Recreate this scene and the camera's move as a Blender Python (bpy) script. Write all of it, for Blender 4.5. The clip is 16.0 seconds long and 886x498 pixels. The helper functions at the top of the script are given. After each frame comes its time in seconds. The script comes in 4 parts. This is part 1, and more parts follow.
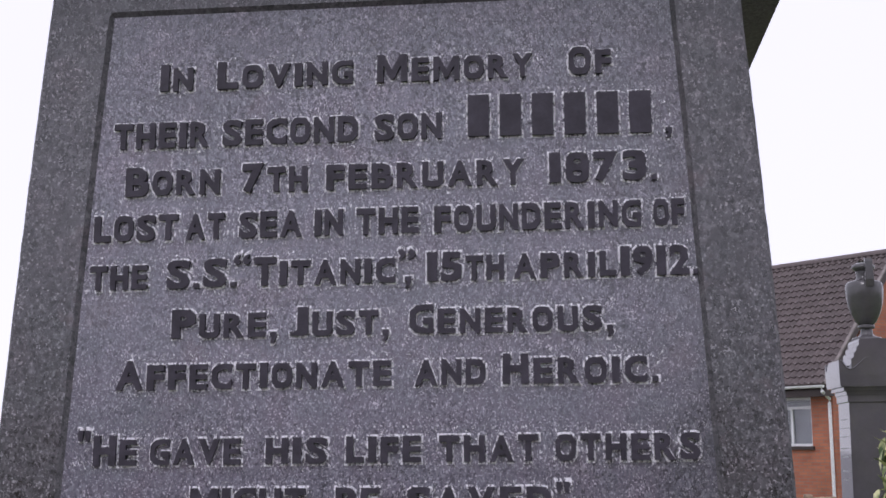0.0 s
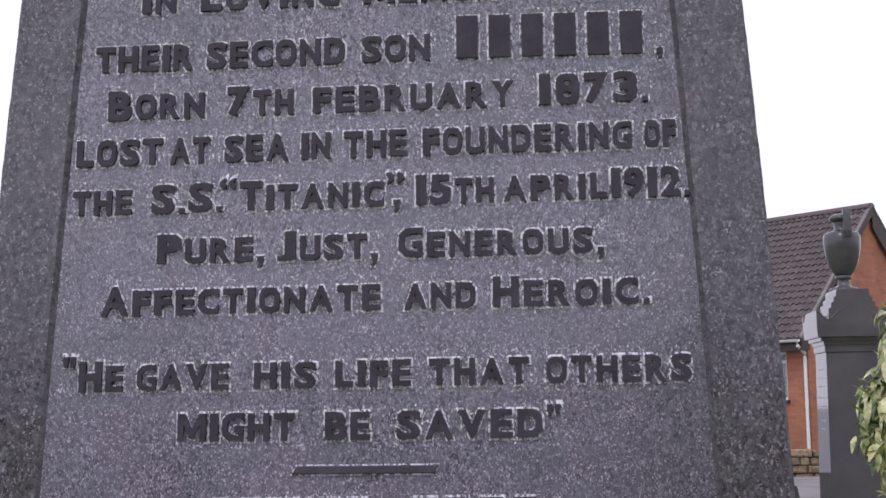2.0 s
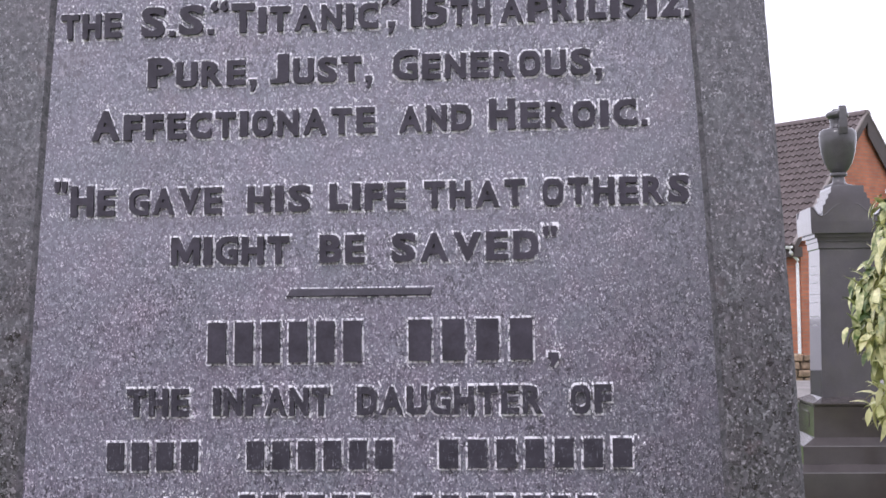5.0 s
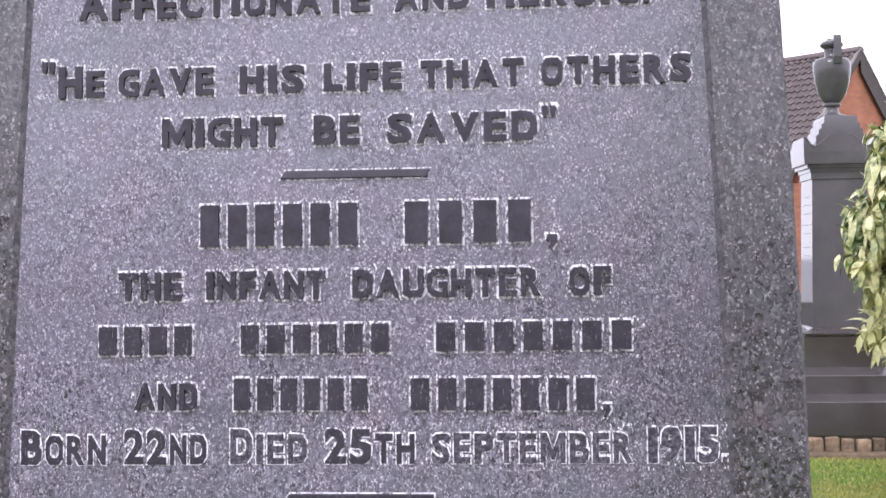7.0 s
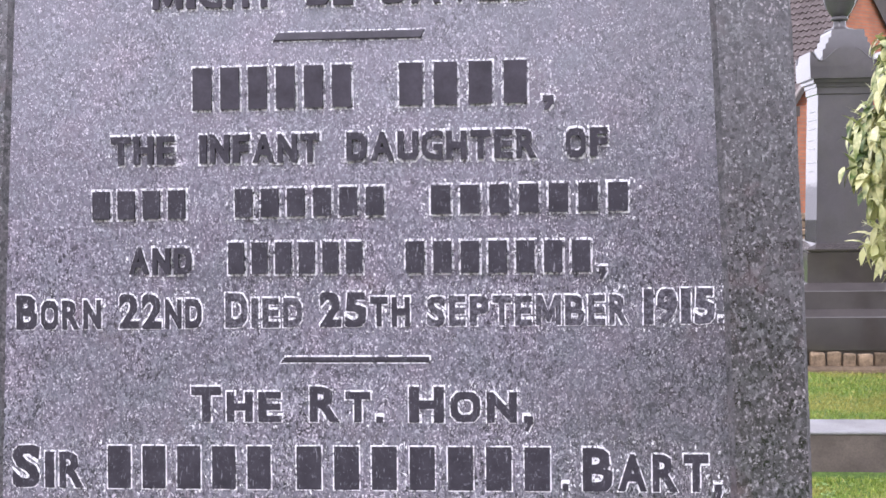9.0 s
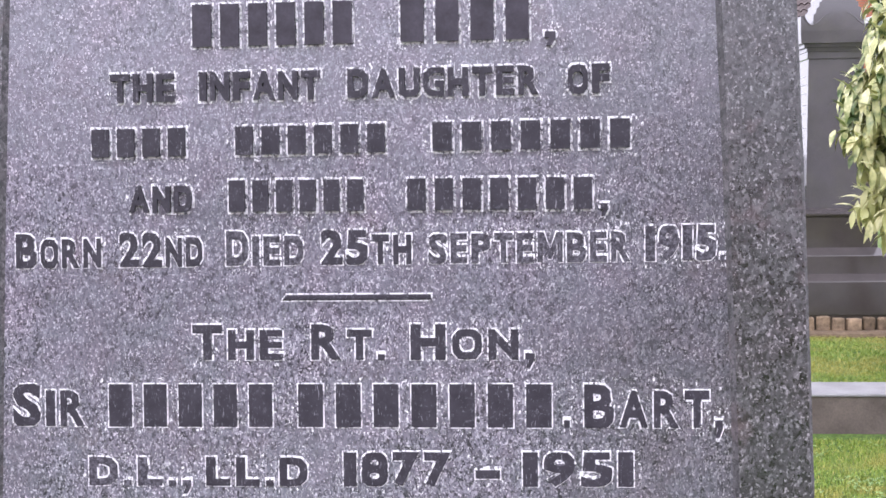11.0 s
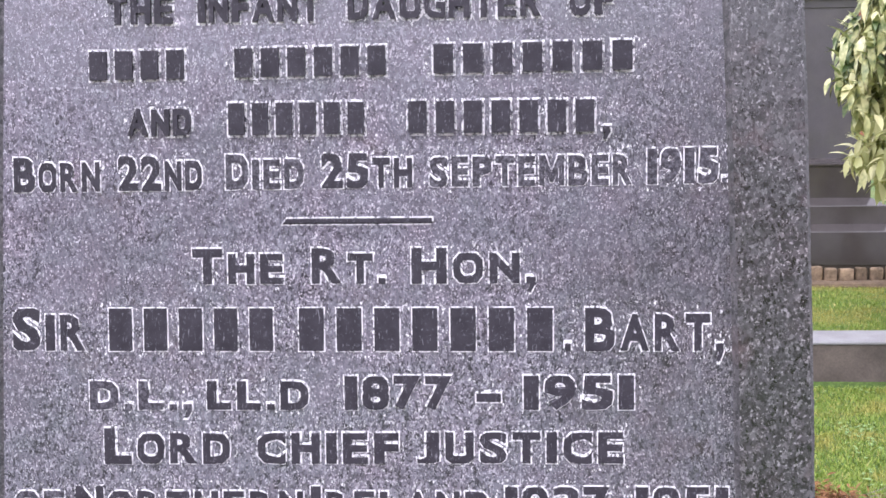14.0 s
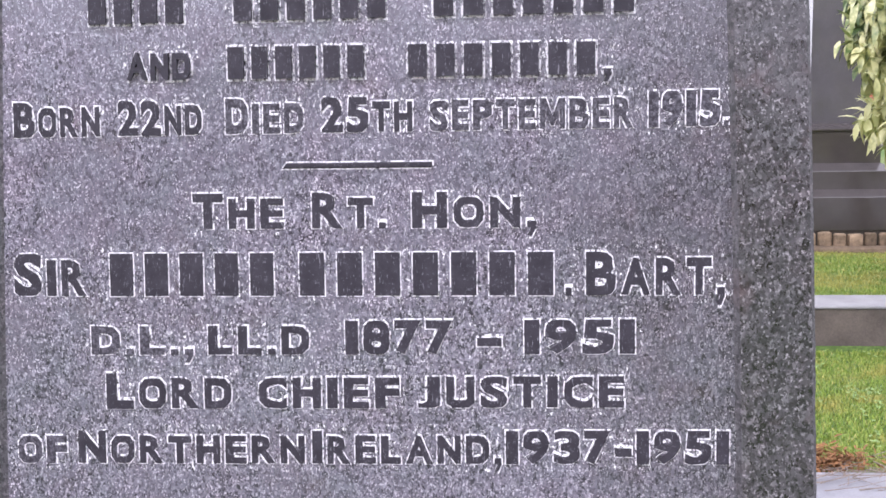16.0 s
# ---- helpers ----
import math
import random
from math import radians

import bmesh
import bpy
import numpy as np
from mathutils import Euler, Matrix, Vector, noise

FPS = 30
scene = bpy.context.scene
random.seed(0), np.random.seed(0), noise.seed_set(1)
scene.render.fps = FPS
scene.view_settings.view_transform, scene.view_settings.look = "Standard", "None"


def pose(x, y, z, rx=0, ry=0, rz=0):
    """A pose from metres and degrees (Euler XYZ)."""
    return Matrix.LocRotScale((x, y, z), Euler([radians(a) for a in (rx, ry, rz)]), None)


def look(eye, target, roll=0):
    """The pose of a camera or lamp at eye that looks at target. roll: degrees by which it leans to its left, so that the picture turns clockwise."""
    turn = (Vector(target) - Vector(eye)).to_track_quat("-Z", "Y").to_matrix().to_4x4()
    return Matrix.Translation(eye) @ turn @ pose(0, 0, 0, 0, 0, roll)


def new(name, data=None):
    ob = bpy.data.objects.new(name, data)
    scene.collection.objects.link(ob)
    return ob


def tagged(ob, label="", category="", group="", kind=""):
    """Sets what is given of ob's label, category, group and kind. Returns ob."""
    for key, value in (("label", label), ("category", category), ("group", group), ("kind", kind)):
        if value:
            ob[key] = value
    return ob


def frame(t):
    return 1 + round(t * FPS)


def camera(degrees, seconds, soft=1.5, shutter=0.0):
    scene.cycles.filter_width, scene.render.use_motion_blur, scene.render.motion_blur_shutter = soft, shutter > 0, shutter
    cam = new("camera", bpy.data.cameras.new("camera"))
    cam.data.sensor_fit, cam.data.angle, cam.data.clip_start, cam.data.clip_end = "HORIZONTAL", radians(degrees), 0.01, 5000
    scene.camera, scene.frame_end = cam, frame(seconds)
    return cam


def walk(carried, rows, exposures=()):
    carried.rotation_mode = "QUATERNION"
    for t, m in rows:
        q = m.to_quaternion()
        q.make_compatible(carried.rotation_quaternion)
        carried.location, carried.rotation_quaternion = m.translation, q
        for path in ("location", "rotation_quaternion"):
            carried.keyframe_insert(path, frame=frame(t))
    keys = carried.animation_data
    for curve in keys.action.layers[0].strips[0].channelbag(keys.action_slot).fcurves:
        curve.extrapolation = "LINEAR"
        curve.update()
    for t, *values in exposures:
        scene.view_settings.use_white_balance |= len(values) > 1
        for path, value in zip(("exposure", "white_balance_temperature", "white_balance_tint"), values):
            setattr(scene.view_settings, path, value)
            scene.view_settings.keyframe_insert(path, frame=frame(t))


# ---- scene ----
cam = camera(38.66, 16.0, soft=1.6)
# seconds, x, y, z, yaw, pitch, lean to the right
ROWS = [
    (0, 0.2107, -1.5230, 1.6990, 6.216, 8.873, 0.395),
    (0.5, 0.1956, -1.5213, 1.6949, 5.532, 8.413, 0.517),
    (1, 0.1871, -1.5160, 1.6792, 5.104, 8.209, 0.615),
    (1.5, 0.1929, -1.5075, 1.6658, 5.232, 7.744, 0.688),
    (2, 0.1934, -1.5019, 1.6581, 5.194, 6.982, 0.741),
    (2.5, 0.1902, -1.4956, 1.6458, 5.047, 6.204, 0.771),
    (3, 0.1923, -1.4915, 1.6146, 5.098, 6.104, 0.736),
    (3.5, 0.2000, -1.4886, 1.6005, 5.364, 5.372, 0.733),
    (4, 0.2109, -1.4844, 1.5861, 5.774, 4.626, 0.709),
    (4.5, 0.1978, -1.4809, 1.5855, 5.321, 3.221, 0.702),
    (5, 0.1883, -1.4770, 1.5538, 4.976, 2.959, 0.686),
    (7.5, 0.1727, -1.4468, 1.4708, 4.353, -0.470, 0.698),
    (8, 0.1670, -1.4460, 1.4490, 4.100, -1.144, 0.708),
    (8.5, 0.1788, -1.4413, 1.4352, 4.541, -2.325, 0.797),
    (9, 0.1877, -1.4393, 1.4121, 4.860, -3.063, 0.796),
    (11.5, 0.1672, -1.4407, 1.3714, 4.174, -4.641, 0.853),
    (12, 0.1634, -1.4405, 1.3653, 4.044, -4.880, 0.888),
    (12.5, 0.1609, -1.4412, 1.3542, 3.958, -5.076, 0.817),
    (13, 0.1617, -1.4397, 1.3475, 3.998, -5.490, 0.809),
    (13.5, 0.1632, -1.4383, 1.3449, 4.075, -6.053, 0.778),
    (14, 0.1609, -1.4393, 1.3378, 3.997, -6.431, 0.756),
    (14.5, 0.1620, -1.4401, 1.3307, 4.046, -6.806, 0.755),
    (15, 0.1599, -1.4402, 1.3243, 3.987, -7.217, 0.787),
    (15.5, 0.1596, -1.4399, 1.3160, 4.011, -7.523, 0.819),
    (16, 0.1710, -1.4389, 1.3077, 4.461, -7.771, 0.894),
]
EXPOSURES = [(0.0, -0.38, 6000, 17.5), (2.5, -0.21, 6000, 17.5), (4.0, 0.06, 6020, 17), (5.0, 0.28, 6050, 17), (7.5, 0.72, 6050, 17), (9.0, 0.80, 6050, 17), (12.5, 0.83, 6050, 17), (16.0, 0.82, 6050, 17)]
walk(cam, [(t, pose(x, y, z, 0, 0, yaw) @ pose(0, 0, 0, 90 + pitch) @ pose(0, 0, 0, 0, 0, -lean)) for t, x, y, z, yaw, pitch, lean in ROWS], EXPOSURES)

# ---- overcast sky and a veiled sun ----
world = bpy.data.worlds.new("overcast_sky")
scene.world = world
world.use_nodes = True
wn, wl = world.node_tree.nodes, world.node_tree.links
sky = wn.new("ShaderNodeTexSky")
sky.sky_type, sky.sun_disc = "NISHITA", False
sky.sun_elevation, sky.sun_rotation = radians(48), radians(200)
cloud = wn.new("ShaderNodeMix")
cloud.data_type = "RGBA"
cloud.inputs[0].default_value = 0.9
cloud.inputs[7].default_value = (11.6, 11.2, 11.8, 1)
wl.new(sky.outputs[0], cloud.inputs[6])
wl.new(cloud.outputs[2], wn["Background"].inputs[0])
wn["Background"].inputs[1].default_value = 0.12
sun = new("sun", bpy.data.lights.new("sun", "SUN"))
sun.data.energy, sun.data.angle, sun.data.color = 0.9, radians(14), (1.0, 0.97, 0.93)
sun.matrix_world = look((-2.2, -4.5, 6.5), (0, 0, 0))


# ---- materials ----
def material(name, rough=0.6, metal=0.0, coords="Object"):
    m = bpy.data.materials.new(name)
    m.use_nodes = True
    n, l = m.node_tree.nodes, m.node_tree.links
    b = n["Principled BSDF"]
    b.inputs["Roughness"].default_value, b.inputs["Metallic"].default_value = rough, metal
    tc = n.new("ShaderNodeTexCoord")
    return m, n, l, b, tc.outputs[coords]


def noise_node(n, l, co, scale, detail=3.0, rough=0.55):
    t = n.new("ShaderNodeTexNoise")
    t.inputs["Scale"].default_value, t.inputs["Detail"].default_value, t.inputs["Roughness"].default_value = scale, detail, rough
    l.new(co, t.inputs["Vector"])
    return t.outputs["Fac"]


def ramp(n, l, fac, stops, hard=False):
    r = n.new("ShaderNodeValToRGB")
    e = r.color_ramp.elements
    while len(e) < len(stops):
        e.new(0.5)
    for k, (p, c) in zip(e, stops):
        k.position, k.color = p, (*c, 1)
    if hard:
        r.color_ramp.interpolation = "CONSTANT"
    l.new(fac, r.inputs["Fac"])
    return r.outputs["Color"]


def mix(n, l, fac, a, b, how="MIX"):
    m = n.new("ShaderNodeMix")
    m.data_type, m.blend_type = "RGBA", how
    for socket, value in ((m.inputs[0], fac), (m.inputs[6], a), (m.inputs[7], b)):
        if isinstance(value, (int, float)):
            socket.default_value = value
        elif isinstance(value, tuple):
            socket.default_value = (*value, 1)
        else:
            l.new(value, socket)
    return m.outputs[2]


def relief(n, l, b, fac, strength, distance):
    u = n.new("ShaderNodeBump")
    u.inputs["Strength"].default_value, u.inputs["Distance"].default_value = strength, distance
    l.new(fac, u.inputs["Height"])
    l.new(u.outputs["Normal"], b.inputs["Normal"])


def granite(name, grain, tones, rough, stain, bump, stretch=1.0, calm=0.0, flecks=0.6, right_dark=0.0):
    """Speckled granite: flat crystals of several tones, thin pale and dark flecks, smoother filmed patches, broad stains."""
    dark, mid, pale = tones
    m, n, l, b, co = material(name, rough)
    place = []
    for offset in ((0, 0, 0), (3.7, 1.9, 5.3)):
        mp = n.new("ShaderNodeMapping")
        mp.inputs["Location"].default_value = offset
        mp.inputs["Scale"].default_value = (1, 1, 1 / stretch)
        l.new(co, mp.inputs["Vector"])
        place.append(mp.outputs[0])
    st, other = place
    warp = n.new("ShaderNodeTexNoise")
    warp.inputs["Scale"].default_value, warp.inputs["Detail"].default_value = grain * 0.9, 3
    l.new(st, warp.inputs["Vector"])
    add = n.new("ShaderNodeVectorMath")
    add.operation = "MULTIPLY_ADD"
    add.inputs[1].default_value = (3.2 / grain,) * 3
    l.new(warp.outputs["Color"], add.inputs[0])
    l.new(st, add.inputs[2])
    cells = n.new("ShaderNodeTexVoronoi")
    cells.inputs["Scale"].default_value = grain
    l.new(add.outputs[0], cells.inputs["Vector"])
    sep = n.new("ShaderNodeSeparateColor")
    l.new(cells.outputs["Color"], sep.inputs[0])
    low, high = tuple(0.5 * a + 0.5 * c for a, c in zip(dark, mid)), tuple(0.66 * a + 0.34 * c for a, c in zip(mid, pale))
    body = ramp(n, l, sep.outputs[0], [(0.05, dark), (0.16, low), (0.34, tuple(0.85 * c for c in mid)), (0.62, tuple(1.12 * c for c in mid)), (0.84, tuple(1.3 * c for c in mid)), (0.97, high)])
    # a smooth film in patches, most of it across the middle of the stone, under which the crystals hardly show
    xyz = n.new("ShaderNodeSeparateXYZ")
    l.new(co, xyz.inputs[0])
    level = n.new("ShaderNodeMath")
    level.operation = "MULTIPLY"
    level.inputs[1].default_value = 0.4
    l.new(xyz.outputs[2], level.inputs[0])
    band = ramp(n, l, level.outputs[0], [(0.36, (0, 0, 0)), (0.58, (0.15,) * 3), (0.78, (0.15,) * 3), (0.88, (0, 0, 0))])
    film = n.new("ShaderNodeMath")
    l.new(band, film.inputs[0])
    l.new(noise_node(n, l, st, 11, 5, 0.72), film.inputs[1])
    film = ramp(n, l, film.outputs[0], [(0.47, (0, 0, 0)), (0.70, (calm,) * 3)])
    body = mix(n, l, film, body, tuple(1.05 * c for c in mid))
    where = ramp(n, l, noise_node(n, l, co, 34, 3, 0.6), [(0.34, (0.35,) * 3), (0.62, (flecks,) * 3)])
    chips = ramp(n, l, noise_node(n, l, other, grain * 1.5, 2, 0.5), [(0.605, (0, 0, 0)), (0.635, (1, 1, 1))])
    body = mix(n, l, mix(n, l, 1.0, chips, where, "MULTIPLY"), body, pale)
    mica = ramp(n, l, noise_node(n, l, other, grain * 1.1, 2, 0.5), [(0.385, (0.85,) * 3), (0.42, (0, 0, 0))])
    bare = n.new("ShaderNodeInvert")
    l.new(film, bare.inputs["Color"])
    body = mix(n, l, mix(n, l, 1.0, mica, bare.outputs[0], "MULTIPLY"), body, dark)
    tint = ramp(n, l, noise_node(n, l, co, 17, 4, 0.65), [(0.3, (0.95, 1.01, 0.98)), (0.5, (1.0, 1.0, 1.0)), (0.75, (1.07, 0.985, 1.0))])
    body = mix(n, l, 1.0, body, tint, "MULTIPLY")
    broad = ramp(n, l, noise_node(n, l, co, 3.2, 5, 0.6), [(0.3, (0.86, 0.86, 0.87)), (0.7, (1.14, 1.12, 1.15))])
    body = mix(n, l, 1.0, body, broad, "MULTIPLY")
    spots = ramp(n, l, noise_node(n, l, co, 14, 4, 0.7), [(0.58, (0, 0, 0)), (0.75, (1, 1, 1))])
    body = mix(n, l, mix(n, l, 1.0, spots, (stain, stain, stain), "MULTIPLY"), body, (0.17, 0.112, 0.122))
    if right_dark:
        # darker towards the right edge, with a ragged outline
        edge = n.new("ShaderNodeMath")
        edge.operation = "MULTIPLY_ADD"
        edge.inputs[1].default_value = 0.34
        l.new(noise_node(n, l, co, 5, 5, 0.65), edge.inputs[0])
        l.new(xyz.outputs[0], edge.inputs[2])
        right_mask = ramp(n, l, edge.outputs[0], [(0.33, (0, 0, 0)), (0.58, (right_dark,) * 3)])
        body = mix(n, l, right_mask, body, mix(n, l, 1.0, body, (0.52, 0.53, 0.50), "MULTIPLY"))
    b.inputs["Specular IOR Level"].default_value = 0.9
    l.new(body, b.inputs["Base Color"])
    r = n.new("ShaderNodeMapRange")
    r.inputs["To Min"].default_value, r.inputs["To Max"].default_value = rough - 0.08, min(1, rough + 0.12)
    l.new(sep.outputs[1], r.inputs["Value"])
    l.new(r.outputs[0], b.inputs["Roughness"])
    relief(n, l, b, noise_node(n, l, st, grain * 0.8, 3), bump, 0.002)
    return m


def plain(name, colour, rough, spread=0.25, scale=6.0, fine=60.0, bump=0.2, metal=0.0, depth=0.003, vary=0.0, sheen=0.5):
    """A surface of one colour with broad patches, fine grain and relief; vary: tone from piece to piece."""
    m, n, l, b, co = material(name, rough, metal)
    lo, hi = tuple(c * (1 - spread) for c in colour), tuple(min(1, c * (1 + spread)) for c in colour)
    c = ramp(n, l, noise_node(n, l, co, scale, 5, 0.6), [(0.3, lo), (0.7, hi)])
    g = ramp(n, l, noise_node(n, l, co, fine, 3), [(0.3, (0.85,) * 3), (0.7, (1.12,) * 3)])
    c = mix(n, l, 1.0, c, g, "MULTIPLY")
    b.inputs["Specular IOR Level"].default_value = sheen
    if vary:
        info = n.new("ShaderNodeObjectInfo")
        c = mix(n, l, 1.0, c, ramp(n, l, info.outputs["Random"], [(0, (1 - vary,) * 3), (1, (1 + vary,) * 3)]), "MULTIPLY")
    l.new(c, b.inputs["Base Color"])
    relief(n, l, b, noise_node(n, l, co, fine, 4), bump, depth)
    return m


PANEL = granite("axed_granite", 330, ((0.038, 0.036, 0.046), (0.156, 0.147, 0.182), (0.66, 0.635, 0.70)), 0.18, 0.25, 0.14, 1.5, 0.58, 0.85, 0.85)
BORDER = granite("fine_granite_margin", 215, ((0.011, 0.011, 0.012), (0.071, 0.067, 0.074), (0.38, 0.365, 0.385)), 0.25, 0.45, 0.1, 1.3, 0.25, 0.95, 0.30)
CHAMFER_STONE = granite("chamfer_granite", 215, ((0.014, 0.014, 0.016), (0.068, 0.064, 0.070), (0.24, 0.23, 0.24)), 0.6, 0.4, 0.3, 1.3, 0.0, 0.5, 0.2)
# cornice stone: the shade of its underside is put into this dark brown
SOFFIT = granite("shaded_granite", 215, ((0.014, 0.010, 0.010), (0.066, 0.052, 0.053), (0.20, 0.17, 0.17)), 0.6, 0.5, 0.3)
LEAD = plain("lead", (0.045, 0.039, 0.052), 0.5, 0.35, 40, 300, 0.3, 0.0, 0.0006, sheen=0.3)
# upper rule's lead: part of its sky reflection is put into the paler colour
RULE = plain("sky_sheen_lead", (0.060, 0.054, 0.069), 0.35, 0.3, 40, 300, 0.3, 0.0, 0.0006)
DARK = plain("dark_polished_granite", (0.108, 0.100, 0.112), 0.06, 0.15, 4, 250, 0.012, sheen=0.8)
DULL = plain("dark_fine_granite", (0.085, 0.080, 0.084), 0.18, 0.2, 6, 220, 0.08)
STEPDARK = plain("dark_honed_granite", (0.064, 0.055, 0.054), 0.12, 0.2, 4, 200, 0.02, sheen=0.9)
SLATE = plain("weathered_slate", (0.06, 0.062, 0.05), 0.7, 0.35, 5, 60, 0.4)
STONE = plain("field_stone", (0.25, 0.18, 0.12), 0.85, 0.6, 14, 60, 0.7, 0, 0.01, 0.3)
MORTAR = plain("dark_mortar", (0.07, 0.06, 0.05), 0.9, 0.3, 12, 80, 0.6)
KERB = plain("kerb_granite", (0.27, 0.265, 0.275), 0.55, 0.22, 5, 120, 0.3)
KERBFACE = plain("kerb_side_granite", (0.115, 0.093, 0.080), 0.7, 0.35, 5, 90, 0.4)
SLAB = plain("wet_grey_slab", (0.30, 0.30, 0.33), 0.3, 0.25, 4, 90, 0.2)
TILE = plain("brown_concrete_tile", (0.118, 0.094, 0.092), 0.75, 0.2, 3, 40, 0.3, 0, 0.004, 0.14)
n, l = TILE.node_tree.nodes, TILE.node_tree.links
lichen = ramp(n, l, noise_node(n, l, n["Texture Coordinate"].outputs["Object"], 5.5, 3, 0.7), [(0.68, (0, 0, 0)), (0.72, (0.8, 0.8, 0.8))])
b = n["Principled BSDF"]
l.new(mix(n, l, lichen, b.inputs["Base Color"].links[0].from_socket, (0.45, 0.43, 0.40)), b.inputs["Base Color"])
WHITE = plain("white_upvc", (0.78, 0.78, 0.78), 0.35, 0.05, 3, 30, 0.05)
BROWNBOARD = plain("brown_board", (0.045, 0.03, 0.026), 0.5, 0.2, 3, 30, 0.1)
VERGE = plain("verge_mortar", (0.24, 0.21, 0.20), 0.8, 0.25, 6, 50, 0.4)
BARK = plain("bark", (0.09, 0.065, 0.045), 0.9, 0.4, 20, 90, 0.6)
TWIG = plain("grey_twig", (0.27, 0.22, 0.18), 0.8, 0.3, 20, 90, 0.3)
DEAD = plain("dead_leaf", (0.30, 0.145, 0.06), 0.8, 0.5, 60, 150, 0.3, 0, 0.001, 0.4)
SOIL = plain("bare_soil", (0.16, 0.115, 0.075), 0.95, 0.4, 12, 80, 0.8, 0, 0.01)
GRAVEL = plain("grey_path", (0.22, 0.205, 0.195), 0.9, 0.25, 2, 80, 0.5)

# lead with its face scratched through to pale stone in places
def worn_lead(name, low, high, loss):
    m, n, l, b, co = material(name, 0.6)
    b.inputs["Specular IOR Level"].default_value = 0.3
    c = ramp(n, l, noise_node(n, l, co, 55, 5, 0.6), [(0.3, (0.024, 0.021, 0.029)), (0.7, (0.048, 0.043, 0.056))])
    c = mix(n, l, ramp(n, l, noise_node(n, l, co, 210, 5, 0.75), [(low, (0, 0, 0)), (high, (loss,) * 3)]), c, (0.24, 0.23, 0.27))
    turn = n.new("ShaderNodeMapping")
    turn.inputs["Rotation"].default_value = (0, radians(28), 0)
    turn.inputs["Scale"].default_value = (520, 520, 70)
    l.new(co, turn.inputs["Vector"])
    c = mix(n, l, ramp(n, l, noise_node(n, l, turn.outputs[0], 1.0, 3, 0.6), [(0.64, (0, 0, 0)), (0.70, (0.65,) * 3)]), c, (0.34, 0.33, 0.37))
    l.new(c, b.inputs["Base Color"])
    relief(n, l, b, noise_node(n, l, co, 300, 3), 0.4, 0.0008)
    return m


WORN, FADED = worn_lead("worn_lead", 0.58, 0.70, 0.7), worn_lead("almost_lost_lead", 0.46, 0.66, 0.7)


# pale bruised stone round the letters, broken up by grain
def bruised(name, low, high, grain, clumps=0.0):
    m, n, l, b, co = material(name, 0.7)
    l.new(ramp(n, l, noise_node(n, l, co, 420, 2), [(0.3, (0.62, 0.60, 0.65)), (0.5, (0.92, 0.90, 0.94))]), b.inputs["Base Color"])
    streak = n.new("ShaderNodeMapping")
    streak.inputs["Scale"].default_value = (1, 1, 0.55)
    l.new(co, streak.inputs["Vector"])
    cover = ramp(n, l, noise_node(n, l, streak.outputs[0], grain, 4, 0.7), [(low, (0, 0, 0)), (high, (1, 1, 1))])
    if clumps:
        cover = mix(n, l, 1.0, cover, ramp(n, l, noise_node(n, l, co, clumps, 3, 0.6), [(0.42, (0, 0, 0)), (0.58, (1, 1, 1))]), "MULTIPLY")
    l.new(cover, b.inputs["Alpha"])
    relief(n, l, b, noise_node(n, l, co, 300, 2), 0.6, 0.001)
    return m


BRUISE, CRISP = bruised("bruised_stone", 0.46, 0.52, 260), bruised("fresh_cut_stone", 0.42, 0.50, 230)
CHIPS = bruised("scattered_chips", 0.575, 0.62, 330, 70)

GRASS, n, l, b, co = material("turf", 0.9)
c = ramp(n, l, noise_node(n, l, co, 2.6, 6, 0.65), [(0.32, (0.060, 0.115, 0.022)), (0.52, (0.10, 0.17, 0.035)), (0.70, (0.20, 0.20, 0.07))])
c = mix(n, l, 1.0, c, ramp(n, l, noise_node(n, l, co, 45, 4), [(0.3, (0.6, 0.6, 0.6)), (0.7, (1.3, 1.3, 1.2))]), "MULTIPLY")
l.new(c, b.inputs["Base Color"])
relief(n, l, b, noise_node(n, l, co, 60, 4), 0.8, 0.02)

BLADE, n, l, b, co = material("grass_blade", 0.55)
geo = n.new("ShaderNodeNewGeometry")
c = ramp(n, l, geo.outputs["Random Per Island"], [(0.0, (0.122, 0.20, 0.022)), (0.55, (0.225, 0.33, 0.04)), (0.85, (0.33, 0.40, 0.07)), (1.0, (0.50, 0.42, 0.15))])
patch = ramp(n, l, noise_node(n, l, co, 3.0, 4), [(0.47, (0, 0, 0)), (0.60, (0.65, 0.65, 0.65))])
c = mix(n, l, patch, c, (0.42, 0.36, 0.09))
l.new(c, b.inputs["Base Color"])
b.inputs["Subsurface Weight"].default_value = 0.0


